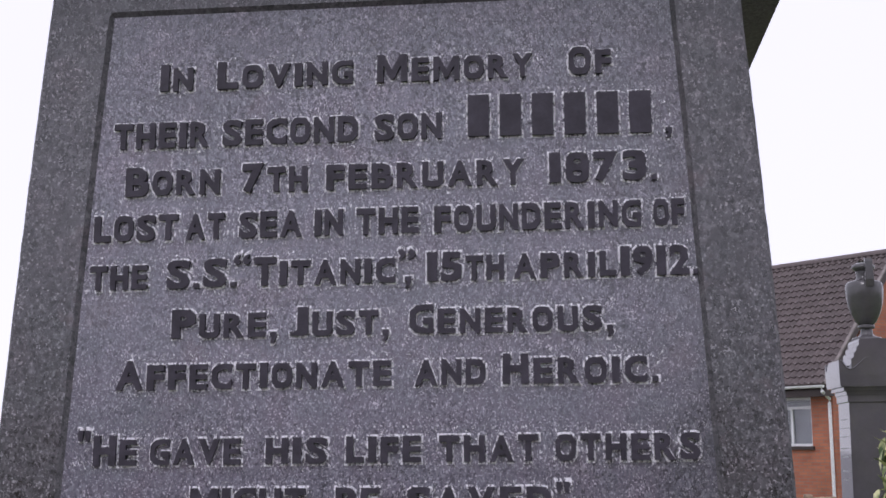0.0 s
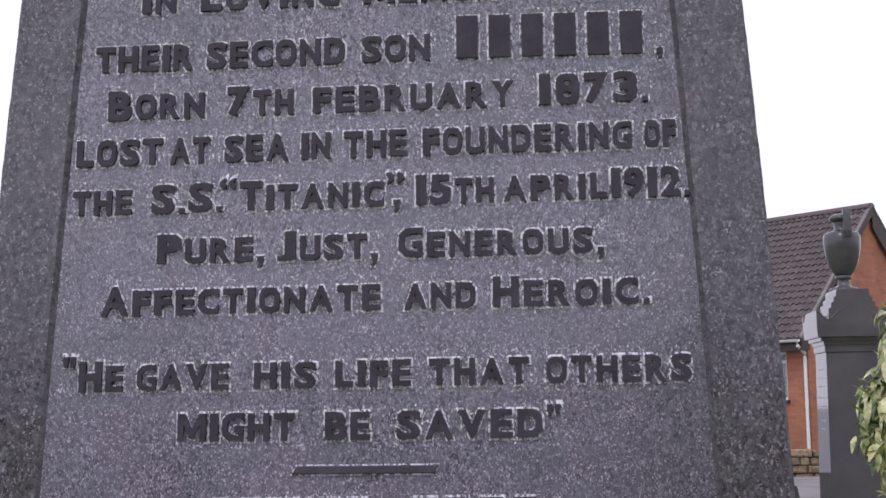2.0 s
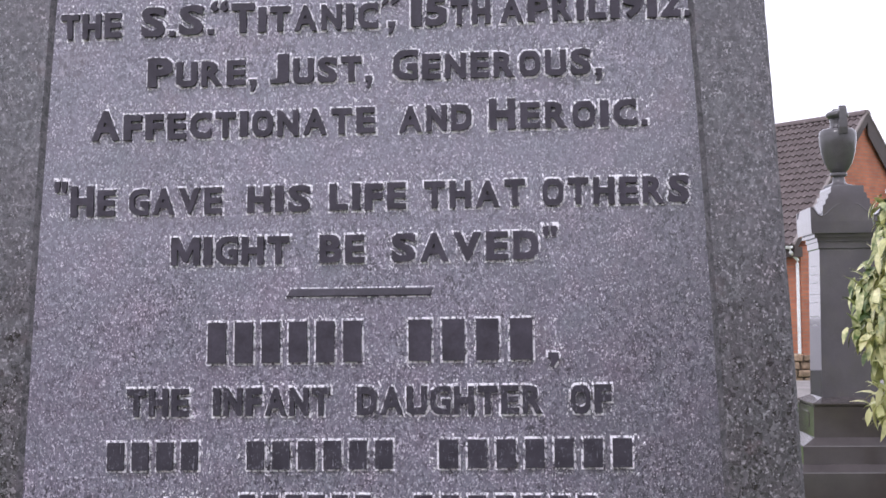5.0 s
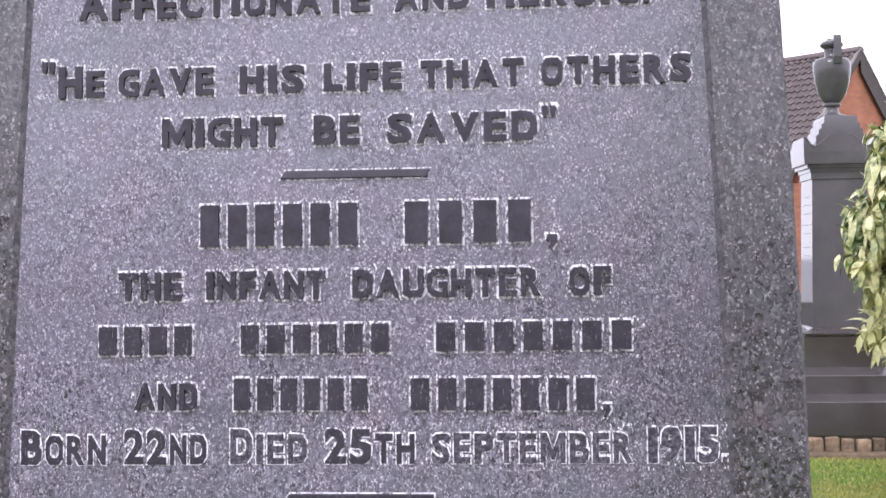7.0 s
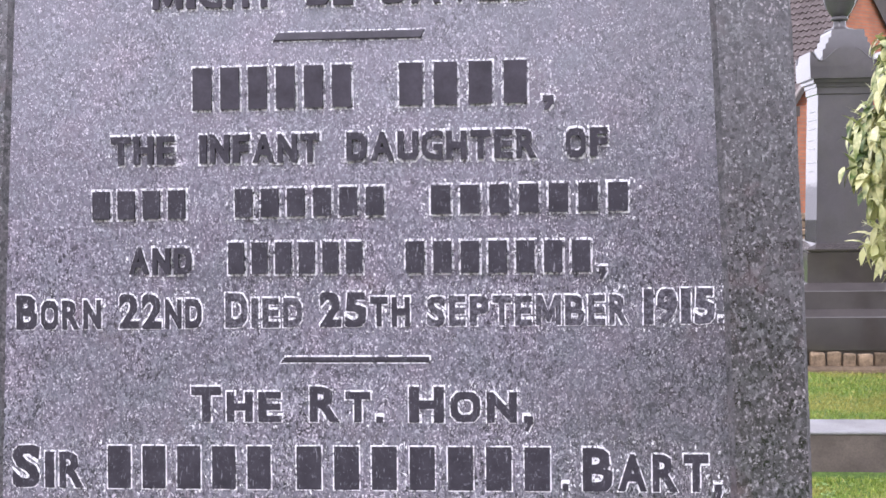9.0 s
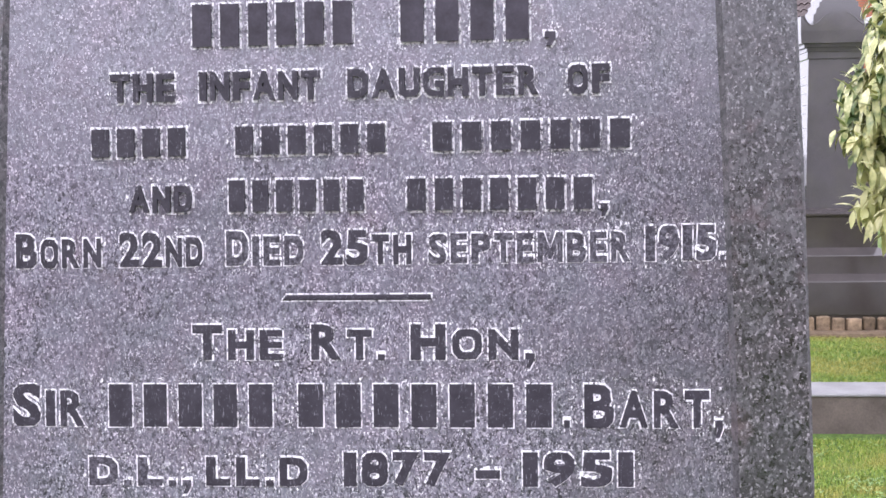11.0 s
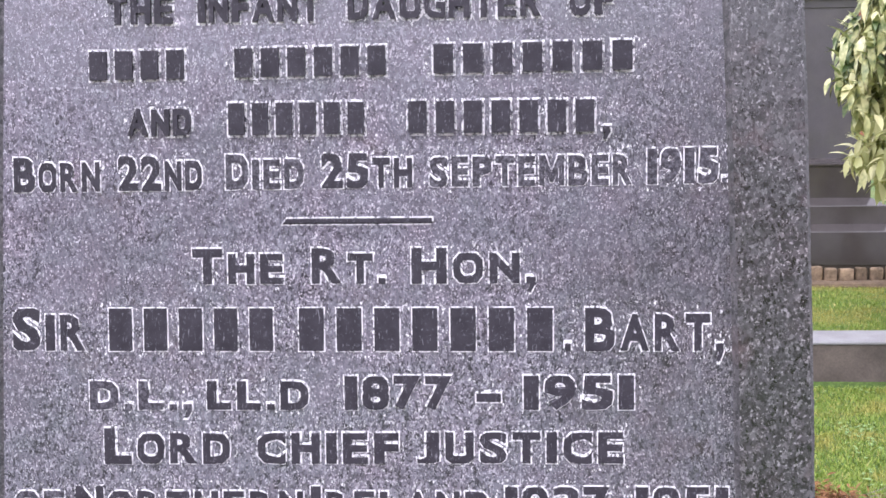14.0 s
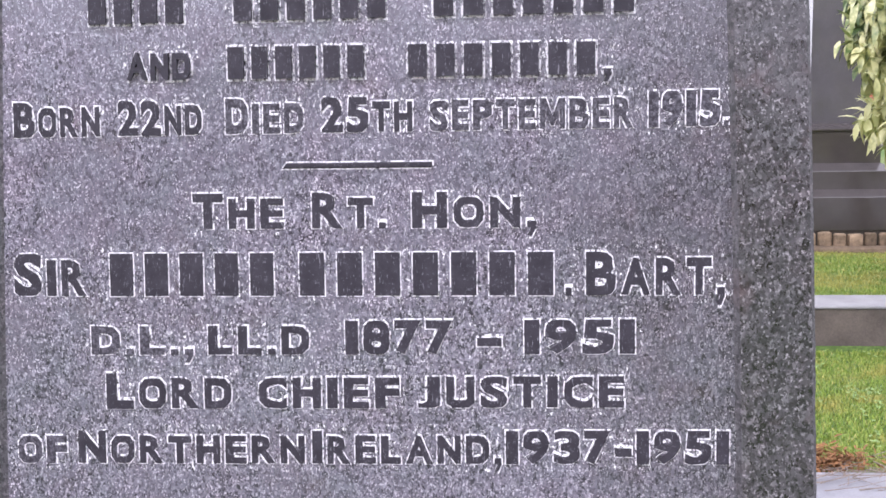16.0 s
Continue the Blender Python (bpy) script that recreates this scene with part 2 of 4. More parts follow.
def leaf_material(name, source):
    m, n, l, b, co = material(name, 0.38)
    if source == "object":
        rnd = n.new("ShaderNodeObjectInfo").outputs["Random"]
    else:
        rnd = n.new("ShaderNodeNewGeometry").outputs["Random Per Island"]
    spot = n.new("ShaderNodeNewGeometry").outputs["Position"]
    green = ramp(n, l, rnd, [(0.0, (0.025, 0.055, 0.014)), (0.5, (0.085, 0.145, 0.035)), (1.0, (0.21, 0.26, 0.08))])
    gold = ramp(n, l, rnd, [(0.0, (0.42, 0.43, 0.16)), (1.0, (0.78, 0.74, 0.42))])
    share = n.new("ShaderNodeMath")
    share.operation = "MULTIPLY_ADD"
    share.inputs[1].default_value = 0.5
    l.new(noise_node(n, l, spot, 3.4, 2), share.inputs[0])
    # lower leaves get more gold: new growth, its sunlit look put into the colour
    leaf_xyz = n.new("ShaderNodeSeparateXYZ")
    l.new(spot, leaf_xyz.inputs[0])
    lower = n.new("ShaderNodeMapRange")
    lower.inputs["From Min"].default_value, lower.inputs["From Max"].default_value = 1.28, 1.12
    lower.inputs["To Min"].default_value, lower.inputs["To Max"].default_value = 0.0, 0.16
    l.new(leaf_xyz.outputs[2], lower.inputs["Value"])
    both = n.new("ShaderNodeMath")
    l.new(noise_node(n, l, spot, 13, 3, 0.6), both.inputs[0])
    l.new(lower.outputs[0], both.inputs[1])
    l.new(both.outputs[0], share.inputs[2])
    blotch = ramp(n, l, share.outputs[0], [(0.60, (0, 0, 0)), (0.80, (1, 1, 1))])
    l.new(mix(n, l, blotch, green, gold), b.inputs["Base Color"])
    relief(n, l, b, noise_node(n, l, co, 40, 2), 0.2, 0.002)
    return m


LEAF, LEAVES = leaf_material("variegated_leaf", "object"), leaf_material("variegated_foliage", "island")

BRICK, n, l, b, co = material("orange_brick", 0.85)
sep = n.new("ShaderNodeSeparateXYZ")
l.new(co, sep.inputs[0])
comb = n.new("ShaderNodeCombineXYZ")
both = n.new("ShaderNodeMath")
l.new(sep.outputs[0], both.inputs[0])
l.new(sep.outputs[1], both.inputs[1])
l.new(both.outputs[0], comb.inputs[0])
l.new(sep.outputs[2], comb.inputs[1])
bt = n.new("ShaderNodeTexBrick")
l.new(comb.outputs[0], bt.inputs["Vector"])
for key, value in (("Color1", (0.47, 0.165, 0.085, 1)), ("Color2", (0.36, 0.12, 0.07, 1)), ("Mortar", (0.26, 0.17, 0.13, 1)), ("Scale", 1.0), ("Mortar Size", 0.008), ("Brick Width", 0.225), ("Row Height", 0.068)):
    bt.inputs[key].default_value = value
c = mix(n, l, 1.0, bt.outputs["Color"], ramp(n, l, noise_node(n, l, co, 2, 5), [(0.3, (0.85,) * 3), (0.7, (1.15,) * 3)]), "MULTIPLY")
l.new(c, b.inputs["Base Color"])
relief(n, l, b, bt.outputs["Fac"], -0.5, 0.01)

GLASS, n, l, b, co = material("window_glass", 0.05)
b.inputs["Base Color"].default_value = (0.93, 0.95, 0.96, 1)
b.inputs["Transmission Weight"].default_value = 1.0
b.inputs["IOR"].default_value = 1.5


# ---- building helpers ----
def part(name, bm, mat, parent=None, label="", smooth=False):
    """One mesh object from a bmesh, under its thing."""
    me = bpy.data.meshes.new(name)
    bmesh.ops.recalc_face_normals(bm, faces=bm.faces)
    bm.to_mesh(me)
    bm.free()
    me.materials.append(mat)
    if smooth:
        for p in me.polygons:
            p.use_smooth = True
    ob = new(name, me)
    if parent:
        ob.parent = parent
        ob.matrix_parent_inverse = parent.matrix_world.inverted() if parent.type == "EMPTY" else parent.matrix_basis.inverted()
    return tagged(ob, label)


def thing(name, place, label, category, turn=0.0, group="", kind=""):
    ob = new(name)
    ob.matrix_basis = pose(*place, 0, 0, turn)
    bpy.context.view_layer.update()
    return tagged(ob, label, category, group, kind)


def box(bm, lo, hi, bevel=0.0, segments=2):
    r = bmesh.ops.create_cube(bm, size=1)
    for v in r["verts"]:
        v.co = Vector([a + (b - a) * (k + 0.5) for a, b, k in zip(lo, hi, v.co)])
    if bevel:
        es = {e for v in r["verts"] for e in v.link_edges}
        bmesh.ops.bevel(bm, geom=list(es), offset=bevel, segments=segments, affect="EDGES", profile=0.5)
    return bm


def boxed(lo, hi, bevel=0.0, segments=2):
    return box(bmesh.new(), lo, hi, bevel, segments)


def rings(bm, loops, cap=True):
    """Skin through loops of equally many points."""
    made = [[bm.verts.new(p) for p in loop] for loop in loops]
    for a, b in zip(made, made[1:]):
        for i in range(len(a)):
            j = (i + 1) % len(a)
            bm.faces.new((a[i], a[j], b[j], b[i]))
    if cap:
        bm.faces.new(made[0][::-1])
        bm.faces.new(made[-1])
    return bm


def lathe(profile, cx, cy, count=32):
    return rings(bmesh.new(), [[(cx + r * math.cos(2 * math.pi * k / count), cy + r * math.sin(2 * math.pi * k / count), z) for k in range(count)] for r, z in profile])


def square_profile(cx, cy, profile):
    """Mouldings round a square shaft: (half width, height) pairs."""
    return rings(bmesh.new(), [[(cx - h, cy - h, z), (cx + h, cy - h, z), (cx + h, cy + h, z), (cx - h, cy + h, z)] for h, z in profile])


def tube(points, radius, sides=6, taper=1.0):
    bm = bmesh.new()
    loops = []
    for i, p in enumerate(points):
        p = Vector(p)
        d = (Vector(points[min(i + 1, len(points) - 1)]) - Vector(points[max(i - 1, 0)])).normalized()
        u = d.orthogonal().normalized()
        v = d.cross(u)
        r = radius * (1 + (taper - 1) * i / (len(points) - 1))
        loops.append([p + r * (math.cos(2 * math.pi * k / sides) * u + math.sin(2 * math.pi * k / sides) * v) for k in range(sides)])
    return rings(bm, loops)


# ---- the ground: one sheet, falling gently from the houses ----
def ground_height(y):
    keys = [(-400, -0.15), (2.0, -0.15), (5.25, -0.16), (5.62, 0.035), (7.2, 0.085), (8.5, 0.13), (16.0, 0.24), (26, 0.28), (60, 0.3), (500, 0.3)]
    for (a, za), (b, zb) in zip(keys, keys[1:]):
        if y <= b:
            return za + (zb - za) * max(0, (y - a)) / (b - a)
    return 0.3


bm = bmesh.new()
xs = sorted({-400, -150, -60, -25, -12, 12, 25, 60, 150, 400, *[0.4 * k for k in range(-15, 26)]})
ys = sorted({-400, -150, -60, -25, -12, -6, 12, 14, 16, 19, 22, 26, 40, 80, 200, 500, *[0.2 * k for k in range(-10, 51)]})
grid = [[bm.verts.new((x, y, ground_height(y) + 0.018 * noise.noise((x * 1.3, y * 1.3, 0)))) for x in xs] for y in ys]
for a, b in zip(grid, grid[1:]):
    for i in range(len(xs) - 1):
        bm.faces.new((a[i], a[i + 1], b[i + 1], b[i]))
tagged(part("ground", bm, GRASS, smooth=True), "mown green churchyard grass with mossy yellow patches", "grass", kind="structure")
tagged(part("path", boxed((-30, 16.6, 0.1), (40, 21.6, 0.30)), GRAVEL), "grey tarmac path beside the boundary wall", "path", kind="structure")


# unseen pale ground, added so that the pillar's left face reflects grey
tagged(part("road", boxed((-300, 21.65, 0.1), (2.4, 480, 0.315)), KERB), "unseen pale grey ground added for the pillar's reflections", "road", kind="structure")

# unseen gravel under the memorial, added to bounce neutral light onto it
tagged(part("bounce_gravel", boxed((-6, -4.2, -0.4), (6, 1.86, -0.122), 0.01), GRAVEL), "unseen grey gravel added round the memorial for neutral bounce", "path", kind="structure")
# unseen plain wall added behind the viewer to darken low reflections
tagged(part("wall_south", boxed((-60, -30.4, -0.4), (60, -30.0, 6.0), 0.05), STONE), "unseen brown stone wall added to darken low reflections", "wall", kind="structure")

# ---- the memorial ----
BATTER = 0.0571


def half(z):
    d = z - 1.4
    return 0.5005 - 0.036 * d - 0.017 * d * d


def face_y(z):
    return BATTER * (z - 1.4)


MID, DIE_BOTTOM, DIE_TOP, MARGIN, RECESS = -0.035, 0.42, 2.42, 0.083, 0.006
memorial = thing("memorial", (MID, 0.4, -0.15), "tall tapered grey granite memorial with raised lead lettering", "gravestone")


def die_back(z):
    return 0.86 - BATTER * (z - 1.4)


# front of the die: margin with a chamfered sinking
PANEL_LOW, PANEL_TOP, CHAMFER = 0.60, 2.277, 0.006
levels = sorted({DIE_BOTTOM, PANEL_LOW, PANEL_LOW + CHAMFER, PANEL_TOP - CHAMFER, PANEL_TOP, DIE_TOP, *[0.5 + 0.02 * k for k in range(0, 95) if 0.615 < 0.5 + 0.02 * k < 2.26]})
bm, bp = bmesh.new(), bmesh.new()
table, floor_rows = [], []
for z in levels:
    h = half(z)
    inner = PANEL_LOW + CHAMFER - 1e-6 <= z <= PANEL_TOP - CHAMFER + 1e-6
    row = []
    for k, x in enumerate((-h, -h + 0.004, -h + MARGIN, -h + MARGIN + CHAMFER, h - MARGIN - CHAMFER, h - MARGIN, h - 0.004, h)):
        deep = RECESS if inner and k in (3, 4) else 0.0
        y = face_y(z) - RECESS + deep + (0.004 if k in (0, 7) else 0.0)
        j = 0.0007 * noise.noise((x * 9, k * 3.1, z * 38)) + 0.0006 * noise.noise((x * 9, k * 3.1, z * 95))
        row.append(bm.verts.new((MID + x + (j if k in (0, 2, 5, 7) else 0), y + (abs(j) if k in (2, 5) else 0), z)))
    table.append((inner, row))
back = []
for z in levels:
    back.append([bm.verts.new((MID - half(z), die_back(z), z)), bm.verts.new((MID + half(z), die_back(z), z))])
for i in range(len(levels) - 1):
    (ia, a), (ib, b) = table[i], table[i + 1]
    for k in range(7):
        if not (ia and ib and k == 3):
            # chamfer faces take a slightly darker, rougher granite than the margin
            sunk = k in (0, 6) or (k in (2, 4) and (ia or ib)) or (k == 3 and (ia or ib))
            bm.faces.new((a[k], a[k + 1], b[k + 1], b[k])).material_index = 1 if sunk else 0
    bm.faces.new((a[7], back[i][1], back[i + 1][1], b[7]))
    bm.faces.new((back[i][1], back[i][0], back[i + 1][0], back[i + 1][1]))
    bm.faces.new((back[i][0], a[0], b[0], back[i + 1][0]))
    if ia and ib:
        floor_rows.append((levels[i], levels[i + 1]))
bm.faces.new([*table[0][1], back[0][1], back[0][0]])
bm.faces.new([*table[-1][1], back[-1][1], back[-1][0]])
die = part("die", bm, BORDER, memorial, "dark speckled granite shaft with a plain raised margin")
die.data.materials.append(CHAMFER_STONE)
for a, b in floor_rows:
    ha, hb = half(a) - MARGIN - CHAMFER, half(b) - MARGIN - CHAMFER
    bp.faces.new([bp.verts.new((MID + x, face_y(z), z)) for x, z in ((-ha, a), (ha, a), (hb, b), (-hb, b))])
bmesh.ops.remove_doubles(bp, verts=bp.verts, dist=1e-5)
panel = part("panel", bp, PANEL, die, "sunk inscription panel of finely axed grey granite")

# base below and cornice above the shaft
# base_step is unseen; its width is set to cut green bounce from grass
for name, z0, z1, out in (("plinth", 0.16, 0.42, 0.07), ("base_step", -0.17, 0.16, 0.42)):
    h = half(DIE_BOTTOM) + out
    part(name, boxed((MID - h, face_y(0.5) - out, z0), (MID + h, 0.92 + out, z1), 0.015), BORDER, memorial)
h = half(DIE_TOP)
loops = []
for out, z in ((0.005, 2.42), (0.140, 2.425), (0.142, 2.52), (0.15, 2.54), (0.16, 2.62), (0.10, 2.65), (0.02, 2.74)):
    loops.append([(MID - h - out, face_y(2.42) - 0.01 - out, z), (MID + h + out, face_y(2.42) - 0.01 - out, z), (MID + h + out, 0.81 + out, z), (MID - h - out, 0.81 + out, z)])
part("cornice", rings(bmesh.new(), loops), SOFFIT, memorial)

# ---- lettering ----
GLYPHS = {}
# where the bowls of a letter lie: centre and half size in a box from -1 to 1, and how square they are cut
BOWLS = {"O": ((0, 0, 1, 1),), "0": ((0, 0, 1, 1),), "C": ((0, 0, 1, 1),), "G": ((0, 0, 1, 1),), "D": ((0, 0, 1, 1),), "U": ((0, 0, 1, 1),), "J": ((0, 0, 1, 1),)}
for c in "S8B3":
    BOWLS[c] = ((0, 0.5, 1, 0.5), (0, -0.5, 1, 0.5))
for c in "RP92":
    BOWLS[c] = ((0, 0.5, 1, 0.5),)
for c in "56":
    BOWLS[c] = ((0, -0.45, 1, 0.55),)


def squared(c, pts):
    """Cuts the round bowls of a letter square, as a mason does."""
    x0, x1 = min(p.x for p in pts), max(p.x for p in pts)
    y0, y1 = min(p.y for p in pts), max(p.y for p in pts)
    hx, hy = (x1 - x0) / 2, (y1 - y0) / 2
    made = []
    for p in pts:
        u, v = (p.x - x0) / hx - 1, (p.y - y0) / hy - 1
        for cu, cv, su, sv in BOWLS[c]:
            a, d = (u - cu) / su, (v - cv) / sv
            if abs(d) > 1.0001 or (c in "DBRP3" and a < 0) or (c in "UJ" and d > 0) or max(abs(a), abs(d)) < 1e-4:
                continue
            k = 1 + 0.62 * (math.hypot(a, d) / max(abs(a), abs(d)) - 1)
            u, v = cu + su * max(-1, min(1, a * k)), cv + sv * max(-1, min(1, d * k))
            break
        made.append(Vector((x0 + (u + 1) * hx, y0 + (v + 1) * hy, p.z)))
    return made


def prism(flat):
    """Solid points and faces of a flat outline."""
    k = len(flat)
    pts = [Vector((x, y, z)) for z in (-0.05, 0.05) for x, y in flat]
    return pts, [tuple(range(k)), tuple(range(k, 2 * k))] + [(i, (i + 1) % k, k + (i + 1) % k, k + i) for i in range(k)]


def glyph(c, weight, bevel):
    """Outline of one character of the built-in font as solid points and faces."""
    key = (c, weight, bevel)
    if c == ".":
        w = 0.085 + weight
        pts = [Vector((x, CAP_LOW + y, z)) for z in (-0.05, 0.05) for x, y in ((0, 0), (w, 0), (w, w * 1.05), (0, w * 1.05))]
        return pts, [(0, 1, 2, 3), (4, 5, 6, 7), (0, 1, 5, 4), (1, 2, 6, 5), (2, 3, 7, 6), (3, 0, 4, 7)]
    if c == ",":
        w = 0.10 + weight
        return prism([(0, CAP_LOW), (0.42 * w, CAP_LOW), (0.05 * w, CAP_LOW - 1.25 * w), (0.55 * w, CAP_LOW - 1.25 * w), (w, CAP_LOW - 0.15 * w), (w, CAP_LOW + w), (0, CAP_LOW + w)])
    if c == "M":
        # block M of one stroke width, with a short middle
        t = 0.19 + weight
        flat = [(0, 0), (t, 0), (t, 0.60), (0.46 - 0.3 * t, 0.10), (0.46 + 0.3 * t, 0.10), (0.92 - t, 0.60), (0.92 - t, 0), (0.92, 0), (0.92, 1), (0.92 - 1.15 * t, 1), (0.46, 0.44), (1.15 * t, 1), (0, 1)]
        return prism([(x * CAP, CAP_LOW + y * CAP) for x, y in flat])
    if key not in GLYPHS:
        cu = bpy.data.curves.new("glyph", "FONT")
        cu.body, cu.size, cu.resolution_u, cu.offset, cu.extrude, cu.bevel_depth, cu.bevel_resolution = c, 1.0, 3, weight, 0.05, bevel, 0
        ob = new("glyph", cu)
        bpy.context.view_layer.update()
        me = bpy.data.meshes.new_from_object(ob.evaluated_get(bpy.context.evaluated_depsgraph_get()))
        pts = [v.co.copy() for v in me.vertices]
        GLYPHS[key] = (squared(c, pts) if c in BOWLS else pts, [tuple(p.vertices) for p in me.polygons])
        bpy.data.objects.remove(ob)
        bpy.data.curves.remove(cu)
        bpy.data.meshes.remove(me)
    return GLYPHS[key]


WEIGHT = 0.04
heights = [v.y for v in glyph("H", WEIGHT, 0.01)[0]]
CAP0, CAP = min(heights), max(heights) - min(heights)
CAP_LOW = CAP0
rng = random.Random(4)


def set_points(bm, points, faces, x0, z0, sx, sz, ref_x, ref_y, front, back):
    made = []
    for p in points:
        x, z = x0 + (p[0] - ref_x) * sx, z0 + (p[1] - ref_y) * sz
        made.append(bm.verts.new((x, face_y(z) - (front if p[2] > 0 else back), z)))
    for f in faces:
        try:
            bm.faces.new([made[i] for i in f])
        except ValueError:
            pass


WIDTHS = {"I": 0.26, "1": 0.34, "M": 0.92, "W": 1.0, "E": 0.62, "F": 0.60, "L": 0.60, "J": 0.56, "T": 0.68, "S": 0.66, "A": 0.80, "V": 0.78}


QUOTES = '"\u201c\u201d'


def weight_of(c):
    if c in QUOTES:
        return 0.008
    if c.upper() in "MW":
        return 0.004
    return 0.026 if c.upper() in "8936ABRSEG25" else WEIGHT


def word(text, x0, x1, base, slope, cap):
    """A word of raised lead letters between x0 and x1; small letters are small capitals."""
    items, total = [], 0.0
    for c in text:
        size = cap * (0.85 if c.islower() else 1.0)
        pts, faces = glyph(c.upper(), weight_of(c), 0.01)
        xs_ = [p.x for p in pts]
        w = (max(xs_) - min(xs_)) / CAP * size if not c.isalnum() else WIDTHS.get(c.upper(), 0.70) * size
        items.append((c, size, w))
        total += w
    gap = 0.13 * cap
    total += gap * (len(text) - 1)
    k = (x1 - x0) / total
    bm, halo, x = bmesh.new(), bmesh.new(), x0
    proud, spread = (0.0055, 0.0028) if base > 1.25 else (0.0014, 0.0015)
    for c, size, w in items:
        for target, bev, front, back_, grow in ((bm, 0.01, proud, 0.0, 0.0), (halo, 0.01, 0.0006, -0.001, spread)):
            pts, faces = glyph(c.upper(), weight_of(c) + (0.045 if grow else 0), bev)
            lo, hi = min(p.x for p in pts), max(p.x for p in pts)
            if c.isalnum():
                b0, b1 = min(p.y for p in pts), max(p.y for p in pts)
                sz, ref = (size + 2 * grow) / (b1 - b0), b0
            else:
                sz, ref = cap / CAP, CAP0
                if grow:
                    sz *= 1 + 0.08
            wob = rng.uniform(-0.0004, 0.0004) if not grow else 0
            z = base + slope * (x + w * k / 2) - (grow if c.isalnum() else 0) + wob
            if c in QUOTES:
                z += 0.16 * cap
            if grow and base < 1.25:
                z += 0.0005
            set_points(target, pts, faces, x - grow, z, (w * k + 2 * grow) / (hi - lo), sz, lo, ref, front, back_)
        x += (w + gap) * k
    part("lettering", bm, LEAD if base > 1.45 else FADED if text in LOST else WORN, panel)
    part("bruised_edge", halo, BRUISE if base > 1.25 else CRISP, panel, "pale chipped stone round the letters")
    chipped(x0, x1, base + slope * (x0 + x1) / 2, cap)


LOST = ("Died", "september", "1915.", "of", "d.l.,")


def chipped(x0, x1, base, cap):
    """Scattered chips in the stone round a word."""
    bm = bmesh.new()
    lo, hi = base - 0.009, base + cap + 0.008
    bm.faces.new([bm.verts.new((x, face_y(z) - 0.0003, z)) for x, z in ((x0 - 0.009, lo), (x1 + 0.009, lo), (x1 + 0.009, hi), (x0 - 0.009, hi))])
    part("chipped_ground", bm, CHIPS, panel, "sparse pale chips in the stone round a word")


def bars(count, x0, x1, base, slope, cap):
    """Plain upright lead bars where a name stands."""
    step = (x1 - x0) / count
    halo = bmesh.new()
    proud, spread = (0.0055, 0.0028) if base > 1.25 else (0.0014, 0.0015)
    for i in range(count):
        bm = bmesh.new()
        a, c = x0 + step * (i + 0.14), x0 + step * (i + 0.80)
        z = base + slope * (a + c) / 2
        for target, g, front in ((bm, 0.0, proud), (halo, spread, 0.0006)):
            r = bmesh.ops.create_cube(target, size=1)
            for v in r["verts"]:
                zz = z - g + (cap + 2 * g) * (v.co.z + 0.5)
                v.co = Vector((a - g + (c - a + 2 * g) * (v.co.x + 0.5), face_y(zz) - (front if v.co.y < 0 else -0.002), zz))
        part("bar", bm, LEAD if base > 1.45 else WORN, panel)
    part("bruised_edge", halo, BRUISE if base > 1.25 else CRISP, panel, "pale chipped stone round the letters")
    chipped(x0, x1, base, cap)


def line(base, slope, cap, *words):
    for text, x0, x1 in words:
        if text[0] == "#":
            bars(int(text[1:]), x0, x1, base, slope, cap)
        else:
            word(text, x0, x1, base, slope, cap)


line(2.1644, 0.0036, 0.0371, ('In', -0.333, -0.289), ('Loving', -0.256, -0.076), ('Memory', -0.044, 0.157), ('Of', 0.203, 0.257))
line(2.0866, 0.0037, 0.0344, ('THEIR', -0.392, -0.264), ('SECOND', -0.246, -0.068), ('SON', -0.046, 0.040))
line(2.0887, -0.0104, 0.0547, ('#6', 0.068, 0.313))
line(2.0870, -0.0047, 0.0333, (',', 0.322, 0.330))
line(2.0229, 0.0042, 0.0388, ('Born', -0.373, -0.248), ('7th', -0.218, -0.133), ('february', -0.108, 0.144), ('1873.', 0.176, 0.309))
line(1.9640, 0.0047, 0.0337, ('LOST', -0.412, -0.301), ('AT', -0.290, -0.240), ('SEA', -0.220, -0.139), ('IN', -0.122, -0.086), ('THE', -0.068, 0.011), ('FOUNDERING', 0.031, 0.288), ('OF', 0.303, 0.341))
line(1.9017, 0.0080, 0.0368, ('the', -0.414, -0.338), ('S.S.', -0.312, -0.222), ('\u201cTitanic', -0.225, -0.018), ('\u201d', -0.0145, 0.007), (',', -0.006, 0.002), ('15th', 0.022, 0.118), ('april', 0.130, 0.256), ('1912.', 0.261, 0.354))
line(1.8362, 0.0027, 0.0362, ('Pure,', -0.303, -0.168), ('Just,', -0.151, -0.026), ('Generous,', -0.000, 0.250))
line(1.7723, 0.0046, 0.0370, ('Affectionate', -0.372, -0.022), ('and', 0.007, 0.094), ('Heroic.', 0.115, 0.302))
line(1.6795, 0.0057, 0.0376, ('"He', -0.417, -0.341), ('gave', -0.323, -0.209), ('his', -0.177, -0.101), ('life', -0.077, 0.015), ('that', 0.037, 0.157), ('others', 0.177, 0.348))
line(1.6165, 0.0020, 0.0338, ('MIGHT', -0.270, -0.126), ('BE', -0.089, -0.035), ('SAVED"', -0.002, 0.193))
line(1.4993, 0.0047, 0.0486, ('#6', -0.228, -0.032), ('#4', 0.012, 0.171))
line(1.5023, -0.0088, 0.0395, (',', 0.181, 0.193))
